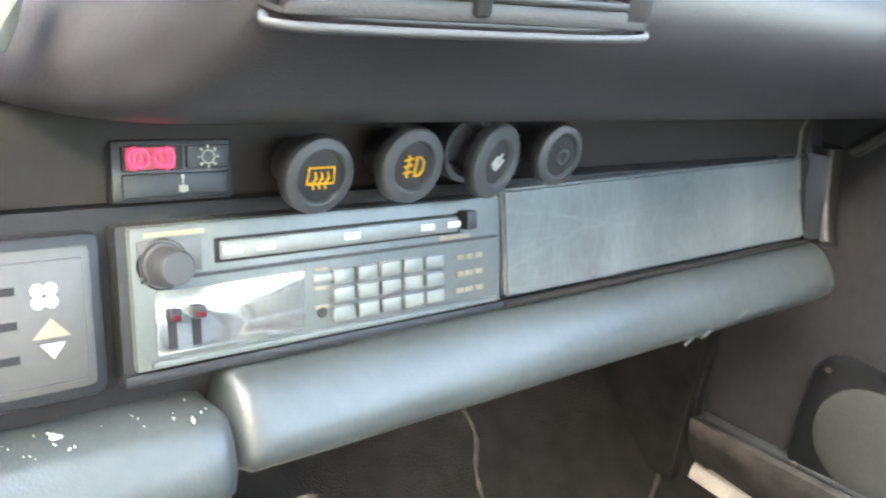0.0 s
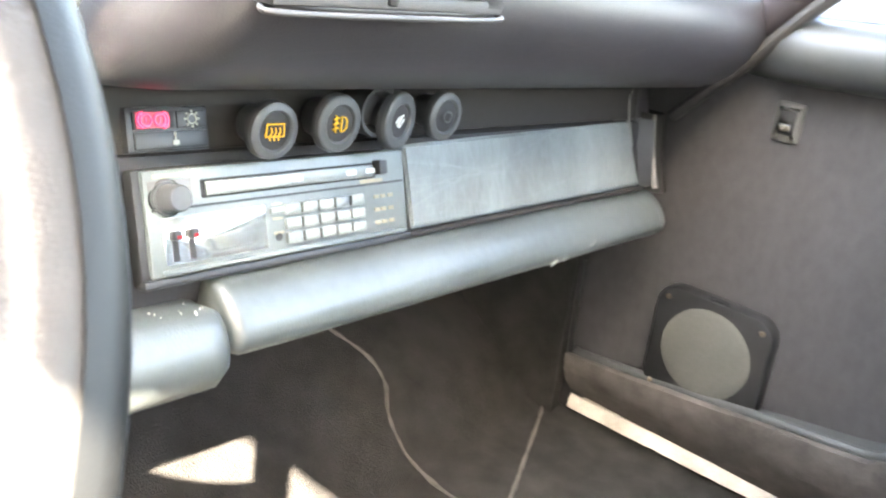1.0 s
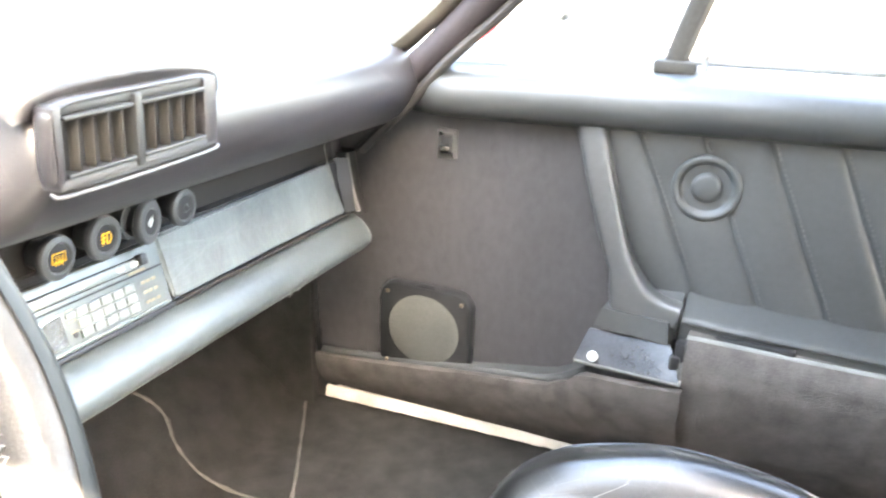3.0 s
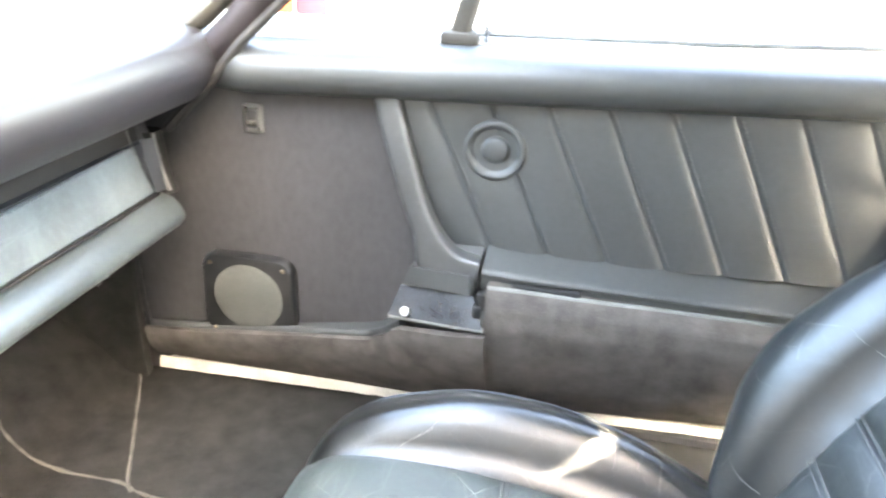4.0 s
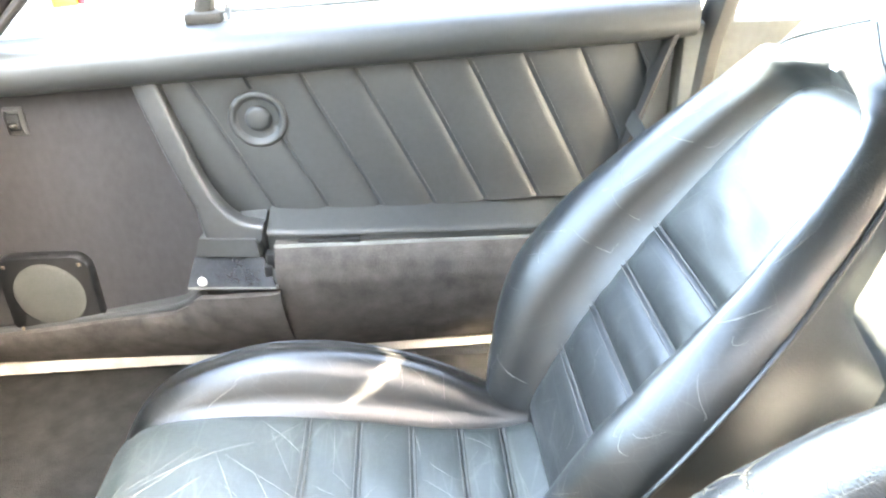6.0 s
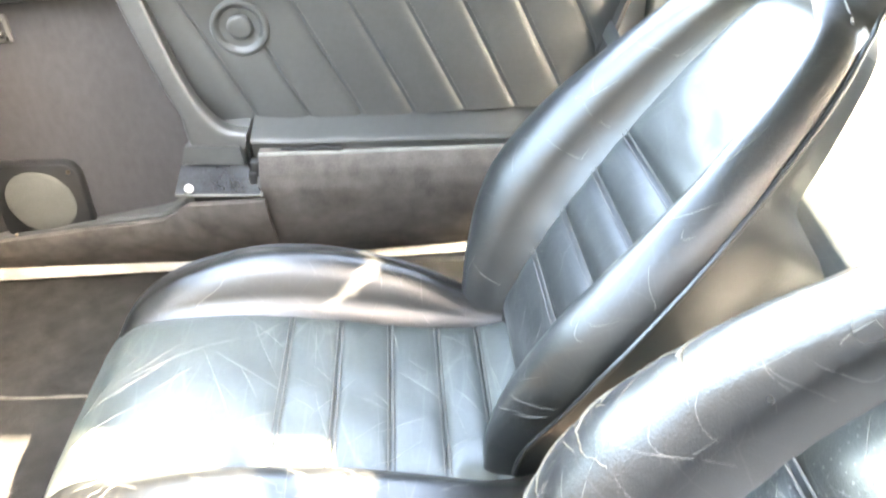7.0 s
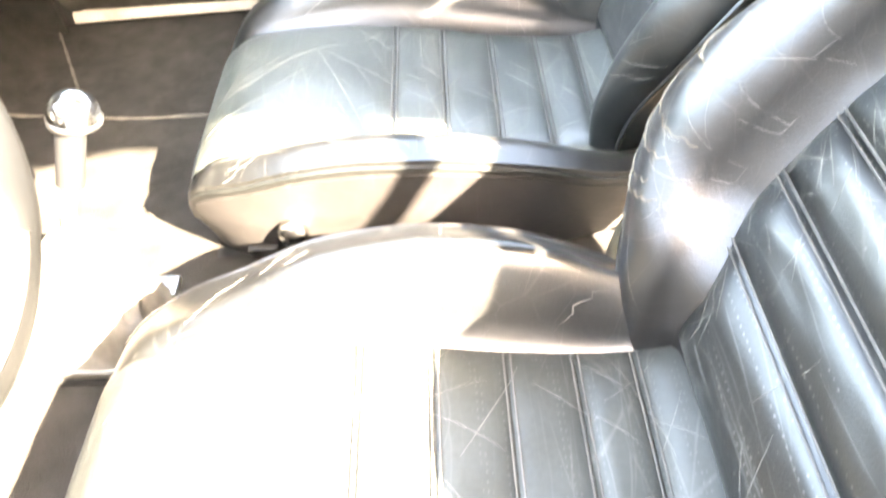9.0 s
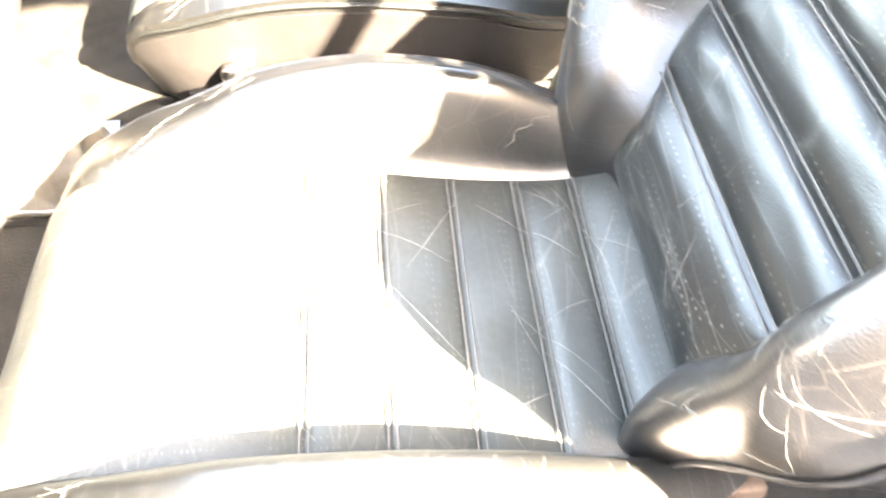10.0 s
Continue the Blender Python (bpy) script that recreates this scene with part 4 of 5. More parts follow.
        return Vector((shift + a * shrink, 0, 0)) + p + n * (d * (1 - 0.35 * ease((s - 0.93) / 0.07))) + Vector((0, 0.0016 * wave(a + cx, s * 2, d, 9), 0))
    nrow = 2 + 19 + 1 + 19 + 1
    bk = part("backrest", grid(bshell, 84, nrow, close_v=True, caps=True), bolster_mat, seat, "leather backrest with deep bolsters and built-in headrest", smooth=80)
    heights = [q.z for q in spine]
    cuts = [float(np.interp(z, heights, np.linspace(0, 1, 73))) for z in (0.185, 0.267, 0.320, 0.369, 0.414, 0.591)]
    for i in range(5):
        s0, s1 = cuts[i], cuts[i + 1]
        def panel(u, v, i=i, s0=s0, s1=s1):
            s = s0 + (s1 - s0) * u
            p, n = frame_at(s)
            wi = max(0.004, inner_edge(p.z) + 0.001)
            a = (2 * v - 1) * wi
            puff = (0.010 if i < 4 else 0.014) * (1 - abs(2 * u - 1) ** (3.0 if i < 4 else 8)) * (1 - (2 * v - 1) ** 8)
            puff += 0.0016 * wave(a + cx, s * 2, i, 16)
            return p + n * (-0.005 + puff) + Vector((shift + a, 0, 0))
        part("backrest_panel", grid(panel, 20 if i < 4 else 48, 24), panel_mat, seat, smooth=80)
        lines = []
        for k in range((16 if i < 4 else 34) if cx < 0 else (4 if i < 4 else 12)):
            u0 = rng.uniform(0.08, 0.92)
            v0 = 1 - 0.45 * rng.random() ** 1.6 if rng.random() < 0.75 else rng.uniform(0.05, 0.6)
            du, dv = rng.uniform(0.05, 0.30) * (1 if i < 4 else 0.35), rng.uniform(-0.09, 0.09)
            pts = [panel(min(0.98, max(0.02, u0 + du * q)), min(0.985, max(0.015, v0 + dv * q + 0.012 * q * q))) for q in np.linspace(-1, 1, 7)]
            w = rng.uniform(0.00014, 0.00034)
            lines.append(tube(pts, lambda t, w=w: w * (0.25 + 0.75 * math.sin(math.pi * min(1, max(0, t)))), 4))
        tagged(part("creases", join(*lines), WORN_LINE, bk), "pale hairline creases in the leather", kind="stuff")
    for s in cuts[1:-1]:
        for ds in (0.005, -0.005):
            p, n = frame_at(s + ds)
            wi = inner_edge(p.z)
            pts = [p + n * 0.0006 + Vector((shift + a, 0, 0)) for a in np.linspace(-wi + 0.004, wi - 0.004, 12)]
            part("stitching", tube(pts, 0.0009, 5), STITCH, seat)
    for sg in (-1, 1):
        pts = []
        for s in np.linspace(0.03, 0.92, 48):
            p, n = frame_at(float(s))
            row = back_section(float(s))[2]
            wi = back_section(float(s))[0]
            edge = row[14][0] if sg > 0 else near_side(row[14][0], wi)
            pts.append(p + n * (row[14][1] + 0.004) + Vector((shift + sg * (edge + 0.0012), 0, 0)))
        part("piping", tube(pts, 0.0026, 8), bolster_mat, bk)
    def on_bolster(z, k):
        # k: 2 at the far inner seam, 15 at its outer edge; 40 and 27 on the near side
        ss = float(np.interp(z, heights, np.linspace(0, 1, 73)))
        i0 = int(k)
        return bshell(ss, i0 / nrow).lerp(bshell(ss, (i0 + 1) / nrow), k - i0)
    rng = random.Random(12 if cx > 0 else 17)
    lines = []
    for lo, hi in ((2.5, 15.5), (27.0, 39.5)):
        for k in range(26 if cx > 0 else 60):
            z0, k0 = rng.uniform(0.21, 0.52), rng.uniform(lo, hi)
            dz, dk = rng.uniform(-0.022, 0.022), rng.uniform(-3.0, 3.0)
            pts = [on_bolster(z0 + dz * q + 0.006 * q * q, min(hi, max(lo, k0 + dk * q))) for q in np.linspace(-1, 1, 9)]
            lines.append(tube(pts, lambda t, w=rng.uniform(0.00015, 0.00038): w * (0.25 + 0.75 * math.sin(math.pi * min(1, max(0, t)))), 4, 16))
    tagged(part("creases", join(*lines), WORN_LINE, bk), "pale hairline creases in the leather", kind="stuff")
    if bolster_mat is LEATHER_WORN:
        rng = random.Random(9)
        long_ones = [(0.372, 14.5, 5.5, 0.050), (0.340, 14.8, 4.0, 0.060), (0.318, 14.9, 5.0, 0.055), (0.290, 15.0, 6.5, 0.045), (0.430, 13.0, 7.0, 0.03), (0.262, 14.0, 5.0, 0.02)]
        for z0, k0, k1, fall in long_ones:
            pts = [on_bolster(z0 - fall * (1 - math.exp(-3.2 * q)) + 0.02 * q * q + 0.0016 * rng.uniform(-1, 1), k0 + (k1 - k0) * q) for q in np.linspace(0, 1, 22)]
            wide_at = rng.uniform(0.15, 0.5)
            part("crease", tube(pts, lambda t, c=wide_at: 0.0005 + 0.0013 * math.exp(-((t - c) / 0.25) ** 2), 6, 44), CREASE, bk)
        for k in range(48):
            z0, k0 = rng.uniform(0.215, 0.40), rng.uniform(11.5, 15.6)
            along, across = rng.uniform(-0.03, 0.03), rng.uniform(-3.2, 0.4)
            pts = [on_bolster(z0 + along * q, min(16.0, k0 + across * q * (0.7 + 0.3 * q))) for q in np.linspace(0, 1, 7)]
            size = rng.uniform(0.0004, 0.0010)
            part("crease", tube(pts, lambda t, r=size: r * (0.4 + 0.6 * math.sin(math.pi * t)), 5, 12), CREASE, bk)
    # headrest seams, one on each shoulder
    for sg in (-1, 1):
        pts = []
        for u in np.linspace(0.05, 1, 14):
            s = float(np.interp(0.640 - 0.05 * u, heights, np.linspace(0, 1, 73)))
            p, n = frame_at(s)
            wi, h, row = back_section(s)
            a = u * (row[13][0] - 0.002)
            d = float(np.interp(a, [r[0] for r in row[:14]], [r[1] for r in row[:14]]))
            pts.append(p + n * (d + 0.0006) + Vector((shift + (a if sg > 0 else -near_side(a, wi)), 0, 0)))
        part("headrest_seam", tube(pts, 0.0013, 6), STITCH, bk)
    # hinge and runners
    for sg in (-1, 1):
        part("hinge", join(box(sg * 0.160 - 0.012, sg * 0.160 + 0.012, -0.285, -0.225, 0.085, 0.17, 0.006), lathe([(0, 0.012), (0.016, 0.01), (0.02, 0.004), (0.02, -0.01)], 20, pose(sg * 0.172, -0.25, 0.15, 0, 90 * sg, 0))), RUSTY, seat, "dull rusty metal hinge")
        part("runner", box(sg * 0.15 - 0.014, sg * 0.15 + 0.014, -0.30, 0.24, 0.03, 0.075, 0.004), PLASTIC, seat)
    return seat


def place_seats():
    p = build_seat(0.168, 0.009, 0.130, 1.0, 1.0, 0.016, 0.62, "black leather passenger seat with fluted cushion and sunlit edge", LEATHER, LEATHER_PLAIN, LEATHER_PALE)
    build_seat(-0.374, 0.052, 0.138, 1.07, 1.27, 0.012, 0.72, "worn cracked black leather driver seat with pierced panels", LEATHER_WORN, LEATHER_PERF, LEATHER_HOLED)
    part("adjuster_knob", lathe([(0, 0.016), (0.008, 0.0155), (0.0135, 0.013), (0.016, 0.007), (0.0155, 0.0), (0.009, -0.004), (0.007, -0.02)], 24, pose(-0.205, 0.128, 0.150, 0, -70, 0)), CHROME, p, "bright chrome adjuster knob")
    part("adjuster_lever", box(-0.213, -0.205, 0.148, 0.180, 0.130, 0.134, 0.001), PLASTIC, p)


# ---- dashboard ----
AX = Vector((0.99612, 0.03333, -0.08147))
AV = Vector((-0.03344, 0.99944, 0.0))
AW = AX.cross(AV)
DASH = Matrix(((AX.x, AV.x, AW.x, -0.031), (AX.y, AV.y, AW.y, 0.493), (AX.z, AV.z, AW.z, 0.430), (0, 0, 0, 1)))
FACE = DASH @ pose(0, 0, 0, 90 - 16.9, 0, 0)


def dashboard():
    d = thing("dashboard", DASH, "black padded dashboard with knee roll and closed glovebox", "dashboard")
    prof = [(0.07, 0.098), (0.018, 0.098), (-0.006, 0.101), (-0.026, 0.109), (-0.043, 0.121), (-0.056, 0.137), (-0.064, 0.152), (-0.064, 0.172), (-0.057, 0.189), (-0.040, 0.202), (-0.012, 0.209), (0.06, 0.214), (0.20, 0.213), (0.36, 0.200), (0.62, 0.175), (0.62, 0.10), (0.36, 0.120), (0.07, 0.110)]
    st = []
    for u in np.concatenate((np.linspace(-0.034, 0.012, 30), np.linspace(0.018, 0.636, 52))):
        e = min(1.0, (u + 0.0345) / 0.044)
        r = 1 - ease((u - 0.610) / 0.026)
        k = 0.15 + 0.85 * math.sqrt(max(0, e * (2 - e)))
        st.append((u, k, 0.80 + 0.20 * k, 0.06 * (1 - k) + 0.006 * (1 - r), 0.205 * 0.20 * (1 - k) - 0.022 * (1 - k)))
    pad = loft(prof, st)
    for vert in pad.verts:
        vert.co.x += 0.40 * (vert.co.z - 0.125) * ease((0.010 - vert.co.x) / 0.05)
    part("upper_pad", pad, PAD, d, "thick padded black vinyl dash top", smooth=55)
    # hood over the vents
    def hood(u, v):
        x = -0.012 + 0.202 * u
        k = math.sin(math.pi * min(1, max(0, u))) ** 0.35
        a = math.pi * v
        return (x, -0.058 - 0.030 * math.sin(a) * k + 0.03 * v, 0.190 + 0.022 * k * math.sin(a * 0.9 + 0.15) + 0.012 * v)
    part("vent_hood", grid(hood, 40, 12), PAD, d, smooth=70)
    # panel behind the knobs
    face = [(0.036, 0.104), (0.030, 0.102), (0.0245, 0.062), (0.045, 0.055), (0.075, 0.06), (0.075, 0.104)]
    part("switch_panel", loft(face, [(-0.13, 1, 1, 0, 0), (0.24, 1, 1, 0, 0), (0.26, 1, 1, 0.006, 0), (0.56, 1, 1, 0.006, 0)]), SLAT, d, "matt black panel behind the knobs")
    low = [(0.024, 0.060), (0.006, -0.004), (0.010, -0.03), (0.10, -0.03), (0.10, 0.06)]
    # Carrier coloured near black to put shade into the gap under the lid.
    part("lower_carrier", loft(low, [(-0.20, 1, 1, 0, 0), (0.556, 1, 1, 0, 0)]), DARK, d)
    # rolled knee pad
    sec = [(0.030, -0.003), (0.008, -0.0022), (-0.004, -0.0040), (-0.0125, -0.0080), (-0.0205, -0.0150), (-0.0270, -0.0235), (-0.0300, -0.0305), (-0.0295, -0.0365), (-0.0250, -0.0415), (-0.015, -0.0440), (0.008, -0.0455), (0.030, -0.0455)]
    def roll(u, v):
        x = 0.037 + 0.530 * u
        y, z = sec[round(v * len(sec)) % len(sec)]
        e = min(1, (x - 0.0365) / 0.004, (0.5675 - x) / 0.026)
        e = math.sqrt(max(0.0, e * (2 - e)))
        k = 0.82 + 0.18 * e
        return (x, 0.02 + (y - 0.02) * k, -0.030 + (z + 0.030) * k + 0.0007 * wave(x, y, z, 18))
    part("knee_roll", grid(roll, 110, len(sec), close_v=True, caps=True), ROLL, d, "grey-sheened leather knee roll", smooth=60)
    for x0, y0, dz in ((0.345, -0.0335, -0.036), (0.362, -0.0345, -0.034), (0.405, -0.0335, -0.028)):
        part("scuff", tube([(x0, y0 + 0.0015, dz - 0.003), (x0 + 0.004, y0 + 0.0005, dz), (x0 + 0.006, y0, dz + 0.003)], 0.0006, 5), TRIM_EDGE, d, "pale scuff in the leather")
    low_sec = [(0.030, -0.018), (0.0, -0.0165), (-0.018, -0.0135), (-0.0225, -0.0145), (-0.029, -0.020), (-0.035, -0.031), (-0.0355, -0.043), (-0.029, -0.054), (-0.008, -0.061), (0.030, -0.060)]
    def left_roll(u, v):
        x = -0.36 + 0.392 * u
        y, z = low_sec[round(v * len(low_sec)) % len(low_sec)]
        e = min(1, (0.0325 - x) / 0.006)
        e = math.sqrt(max(0.0, e * (2 - e)))
        k = 0.86 + 0.14 * e
        return (x, 0.02 + (y - 0.02) * k, -0.040 + (z + 0.040) * k)
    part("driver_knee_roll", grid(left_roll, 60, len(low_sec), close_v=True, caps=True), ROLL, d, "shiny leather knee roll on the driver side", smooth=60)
    # glovebox lid
    lid = bmesh.new()
    a, n0, n1 = 16.9, 0.002, 0.0095
    corners = [(0.2015, 0.0022), (0.538, 0.0030), (0.519, 0.0655), (0.1985, 0.0600)]
    vs = [lid.verts.new((x, y, n0)) for x, y in corners] + [lid.verts.new((x, y, -n1)) for x, y in corners]
    for q in ((0, 1, 2, 3), (7, 6, 5, 4), (0, 4, 5, 1), (1, 5, 6, 2), (2, 6, 7, 3), (3, 7, 4, 0)):
        lid.faces.new([vs[i] for i in q])
    bmesh.ops.bevel(lid, geom=lid.edges[:], offset=0.0018, segments=3, affect="EDGES")
    lid.transform(pose(0, 0, 0, 90 - a, 0, 0))
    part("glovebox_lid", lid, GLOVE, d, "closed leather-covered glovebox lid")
    # Dark strip added in place of the shadow gap below the lid.
    part("lid_shadow", tube([(0.198, -0.0030, -0.0002), (0.37, -0.0030, 0.0002), (0.541, -0.0030, 0.0006)], 0.0022, 8, 20), SLAT, d, "dark strip for the shadow gap under the lid")
    # cheek at the right end of the glovebox
    def column(u, v):
        w = -0.006 + 0.074 * v
        inner, outer = 0.563 + 0.016 * v, 0.590 + 0.018 * v
        back = 0.30 * w
        x, y = [(inner - 0.006, back + 0.03), (inner - 0.003, back + 0.003), (inner, back - 0.001), (inner + 0.006, back - 0.003), (outer - 0.008, back - 0.003), (outer - 0.002, back + 0.001), (outer, back + 0.008), (outer, back + 0.05)][round(u * 7)]
        return (x, y - 0.006 * (1 - v) ** 3, w)
    part("end_cheek", grid(column, 7, 20), SLAT, d, "upright padded cheek beside the glovebox", smooth=60)
    edge = [(0.5605 + 0.016 * v, 0.30 * (0.068 * v) - 0.002 - 0.006 * (1 - v) ** 3, 0.068 * v) for v in np.linspace(0, 1, 12)]
    part("jamb_edge", tube(edge, lambda t: 0.0030 - 0.001 * t, 8), GREY_PLASTIC, d, "pale edge of the jamb")
    part("lid_edge", tube([(0.5375, 0.0016, 0.004), (0.528, 0.010, 0.034), (0.5195, 0.0185, 0.064)], 0.0009, 6), TRIM_EDGE, d, "pale line along the lid edge")
    def jamb(u, v):
        w = 0.000 + 0.062 * v
        x0, x1 = 0.538 + 0.022 * v, 0.562 + 0.011 * v
        return (x0 + (x1 - x0) * u, 0.30 * w + 0.010 * (1 - u) * v + 0.002 - 0.004 * u, w)
    part("glovebox_jamb", thick(grid(jamb, 4, 12), 0.003), PLASTIC, d, "slanting glovebox jamb", smooth=60)
    def recess(u, v):
        w = -0.004 + 0.104 * v
        return (0.516 + 0.075 * u, 0.30 * w + 0.016, w)
    part("recess", thick(grid(recess, 4, 6), 0.003), PAD, d)
    part("cheek_seam", tube([(0.519, 0.018, 0.100), (0.515, 0.019, 0.086), (0.521, 0.0175, 0.066), (0.526, 0.010, 0.040)], 0.0008, 5), TRIM_EDGE, d)
    # cluster housing left of the pad
    part("cluster_housing", loft([(-0.01, 0.10), (-0.02, 0.16), (0.0, 0.215), (0.06, 0.235), (0.3, 0.22), (0.3, 0.06), (0.02, 0.06)], [(-0.58, 1, 1, 0.02, 0), (-0.12, 1, 1, 0.05, 0), (-0.095, 0.94, 0.94, 0.065, 0.01)]), PAD, d, "black instrument housing", smooth=50)
    part("trim_strip", tube([(-0.046, 0.006, 0.122), (-0.042, 0.002, 0.138), (-0.037, 0.002, 0.158), (-0.030, 0.006, 0.19)], 0.0055, 8, 16, 0.6), TRIM_EDGE, d, "bright metal trim strip")
    part("gauge_ring", lathe([(0.036, 0.0), (0.040, 0.006), (0.044, 0.006), (0.047, -0.01)], 40, pose(-0.122, 0.024, 0.150, 80, 0, 0)), CHROME, d, "bright instrument bezel")


def air_vent():
    tip = Matrix.Translation((-0.004, -0.0755, 0.1465)) @ pose(0, 0, 0, 0, -2.0, 0) @ Matrix.Translation((0, 0.066, -0.145))
    v = thing("air_vent", DASH @ Matrix.Translation((0.0058, 0, 0.003)) @ tip @ Matrix.Diagonal((0.91, 1, 1, 1)), "black twin dash air vent with upright slats", "air vent")
    def rim(u, w):
        a = 2 * math.pi * u
        c, s = math.cos(a), math.sin(a)
        x = 0.0865 + 0.0875 * math.copysign(abs(c) ** 0.3, c)
        z = 0.1715 + 0.0262 * math.copysign(abs(s) ** 0.3, s)
        b = 2 * math.pi * w
        return (x + 0.0032 * math.cos(b) * c, -0.058 + 0.007 * math.sin(b), z + 0.0032 * math.cos(b) * s)
    fr = part("frame", grid(rim, 72, 10, close_u=True, close_v=True), PAD, v, "rounded raised vent frame", smooth=70)
    part("shelf", box(0.000, 0.173, -0.066, -0.050, 0.1460, 0.1530, 0.0015), VENT, fr)
    part("shelf", box(0.000, 0.173, -0.064, -0.050, 0.1905, 0.1970, 0.0015), PLASTIC, fr)
    part("shelf", box(0.157, 0.174, -0.066, -0.050, 0.1480, 0.1960, 0.0015), PAD, fr)
    part("shelf", box(-0.001, 0.006, -0.066, -0.050, 0.1480, 0.1960, 0.0015), PAD, fr)
    part("shelf", box(0.0735, 0.0815, -0.068, -0.050, 0.1480, 0.1960, 0.0020), PLASTIC, fr)
    part("backing", box(0.002, 0.171, -0.0580, -0.0550, 0.148, 0.196), DARK, v)
    for lo, hi in ((0.0065, 0.0730), (0.082, 0.1565)):
        part("bar", box(lo, hi, -0.0675, -0.055, 0.1530, 0.1560, 0.001), PLASTIC, v)
        part("bar", box(lo, hi, -0.0675, -0.055, 0.1875, 0.1905, 0.001), PLASTIC, v)
        for k in range(4):
            x = lo + (hi - lo) * (k + 0.85) / 4.7
            part("slat", box(-0.0010, 0.0010, -0.0035, 0.0035, 0.0, 0.032, 0.0004, m=pose(x, -0.0625, 0.156, 0, 0, 14 + 9 * math.sin(7.0 * k + lo * 90))), SLAT, v)
    part("lip", tube([(-0.003, -0.0600, 0.1450), (0.004, -0.0670, 0.1435), (0.0865, -0.0690, 0.1432), (0.166, -0.0670, 0.1435), (0.176, -0.0600, 0.1460)], 0.0015, 10, 24), VENT, v, "shiny lower vent lip")


def radio():
    r = thing("car_radio", FACE, "grey cassette car radio with rows of keys and glossy display", "car radio")
    # local x along the dash, y up the face, z out of it
    part("surround", join(box(-0.004, 0.1985, -0.0035, 0.0585, -0.02, 0.0015, 0.003), box(-0.004, 0.1985, -0.0035, 0.0015, -0.005, 0.004, 0.0015)), PLASTIC, r, "black radio surround")
    part("faceplate", box(0.0005, 0.1945, 0.0015, 0.0575, -0.004, 0.0045, 0.0022), RADIO_FACE, r, "grey radio faceplate")
    part("lower_step", box(0.006, 0.190, 0.0025, 0.0055, 0.004, 0.0062, 0.001), RADIO_FACE, r)
    part("cassette_slot", box(0.034, 0.166, 0.0405, 0.0505, 0.002, 0.0052, 0.0006), DARK, r)
    part("cassette_door", box(0.036, 0.163, 0.0418, 0.0492, 0.004, 0.0068, 0.0008), BUTTON, r, "pale cassette door")
    for x in (0.041, 0.056, 0.099, 0.143, 0.160):
        part("door_mark", box(x - 0.004, x + 0.004, 0.0440, 0.0470, 0.0066, 0.0071), WHITE, r)
    part("eject_key", box(0.1645, 0.1715, 0.0425, 0.0520, 0.003, 0.0115, 0.0012), PLASTIC, r)
    part("ledge", box(0.004, 0.190, 0.0362, 0.0376, 0.004, 0.0062), PLASTIC, r)
    part("knob_plate", box(0.0030, 0.0285, 0.0385, 0.0520, 0.004, 0.0050, 0.0004), GREY_PLASTIC, r)
    part("print_bar", box(0.152, 0.172, 0.0378, 0.0400, 0.0045, 0.0050), GOLD, r)
    part("print_bar", box(0.006, 0.030, 0.0530, 0.0550, 0.0045, 0.0050), GOLD, r)
    part("display", box(0.0085, 0.0745, 0.0075, 0.0325, 0.004, 0.0056, 0.0006), DISPLAY, r, "glossy reflecting display window")
    for x in (0.0145, 0.0245):
        part("slider_slot", box(x - 0.0018, x + 0.0018, 0.0095, 0.0255, 0.0052, 0.0060), DARK, r)
        sl = part("slider", box(x - 0.0025, x + 0.0025, 0.0205, 0.0258, 0.0052, 0.0105, 0.001), PLASTIC, r)
        part("slider_mark", box(x - 0.0014, x + 0.0014, 0.0215, 0.0232, 0.0100, 0.0110), RED_PAINT, sl)
    k = part("volume_knob", lathe([(0, 0.0150), (0.0060, 0.0148), (0.0069, 0.0138), (0.0074, 0.003), (0.0086, 0.0025), (0.0090, 0.0)], 32, pose(0.0128, 0.0425, 0.004)), KNOB, r, "black volume knob")
    part("knob_ring", lathe([(0.0092, 0.0), (0.0098, 0.0012), (0.0103, 0.0)], 32, pose(0.0128, 0.0425, 0.0045)), CHROME, k)
    for i in range(5):
        for j in range(3):
            x, y = 0.0940 + 0.0133 * i, 0.0115 + 0.0084 * j
            part("key", box(x - 0.0057, x + 0.0057, y - 0.0033, y + 0.0033, 0.004, 0.0072, 0.0009), BUTTON, r)
    for i, x in enumerate((0.1655, 0.1715, 0.1785)):
        for j in range(3):
            y = 0.0115 + 0.0084 * j
            part("print_bar", box(x - 0.0022, x + 0.0022, y - 0.0012, y + 0.0012, 0.0045, 0.0052), GOLD, r)
    for j in range(3):
        y = 0.0115 + 0.0084 * j
        if j == 2:
            part("small_key", box(0.0785, 0.0885, y - 0.002, y + 0.002, 0.004, 0.0062, 0.0006), BUTTON, r)
        part("print_bar", box(0.080, 0.087, y + 0.0032, y + 0.0046, 0.0045, 0.0050), GOLD, r)
    part("jack_hole", lathe([(0, 0.0006), (0.0022, 0.0006), (0.0026, 0.0)], 16, pose(0.0835, 0.013, 0.0045)), DARK, r)


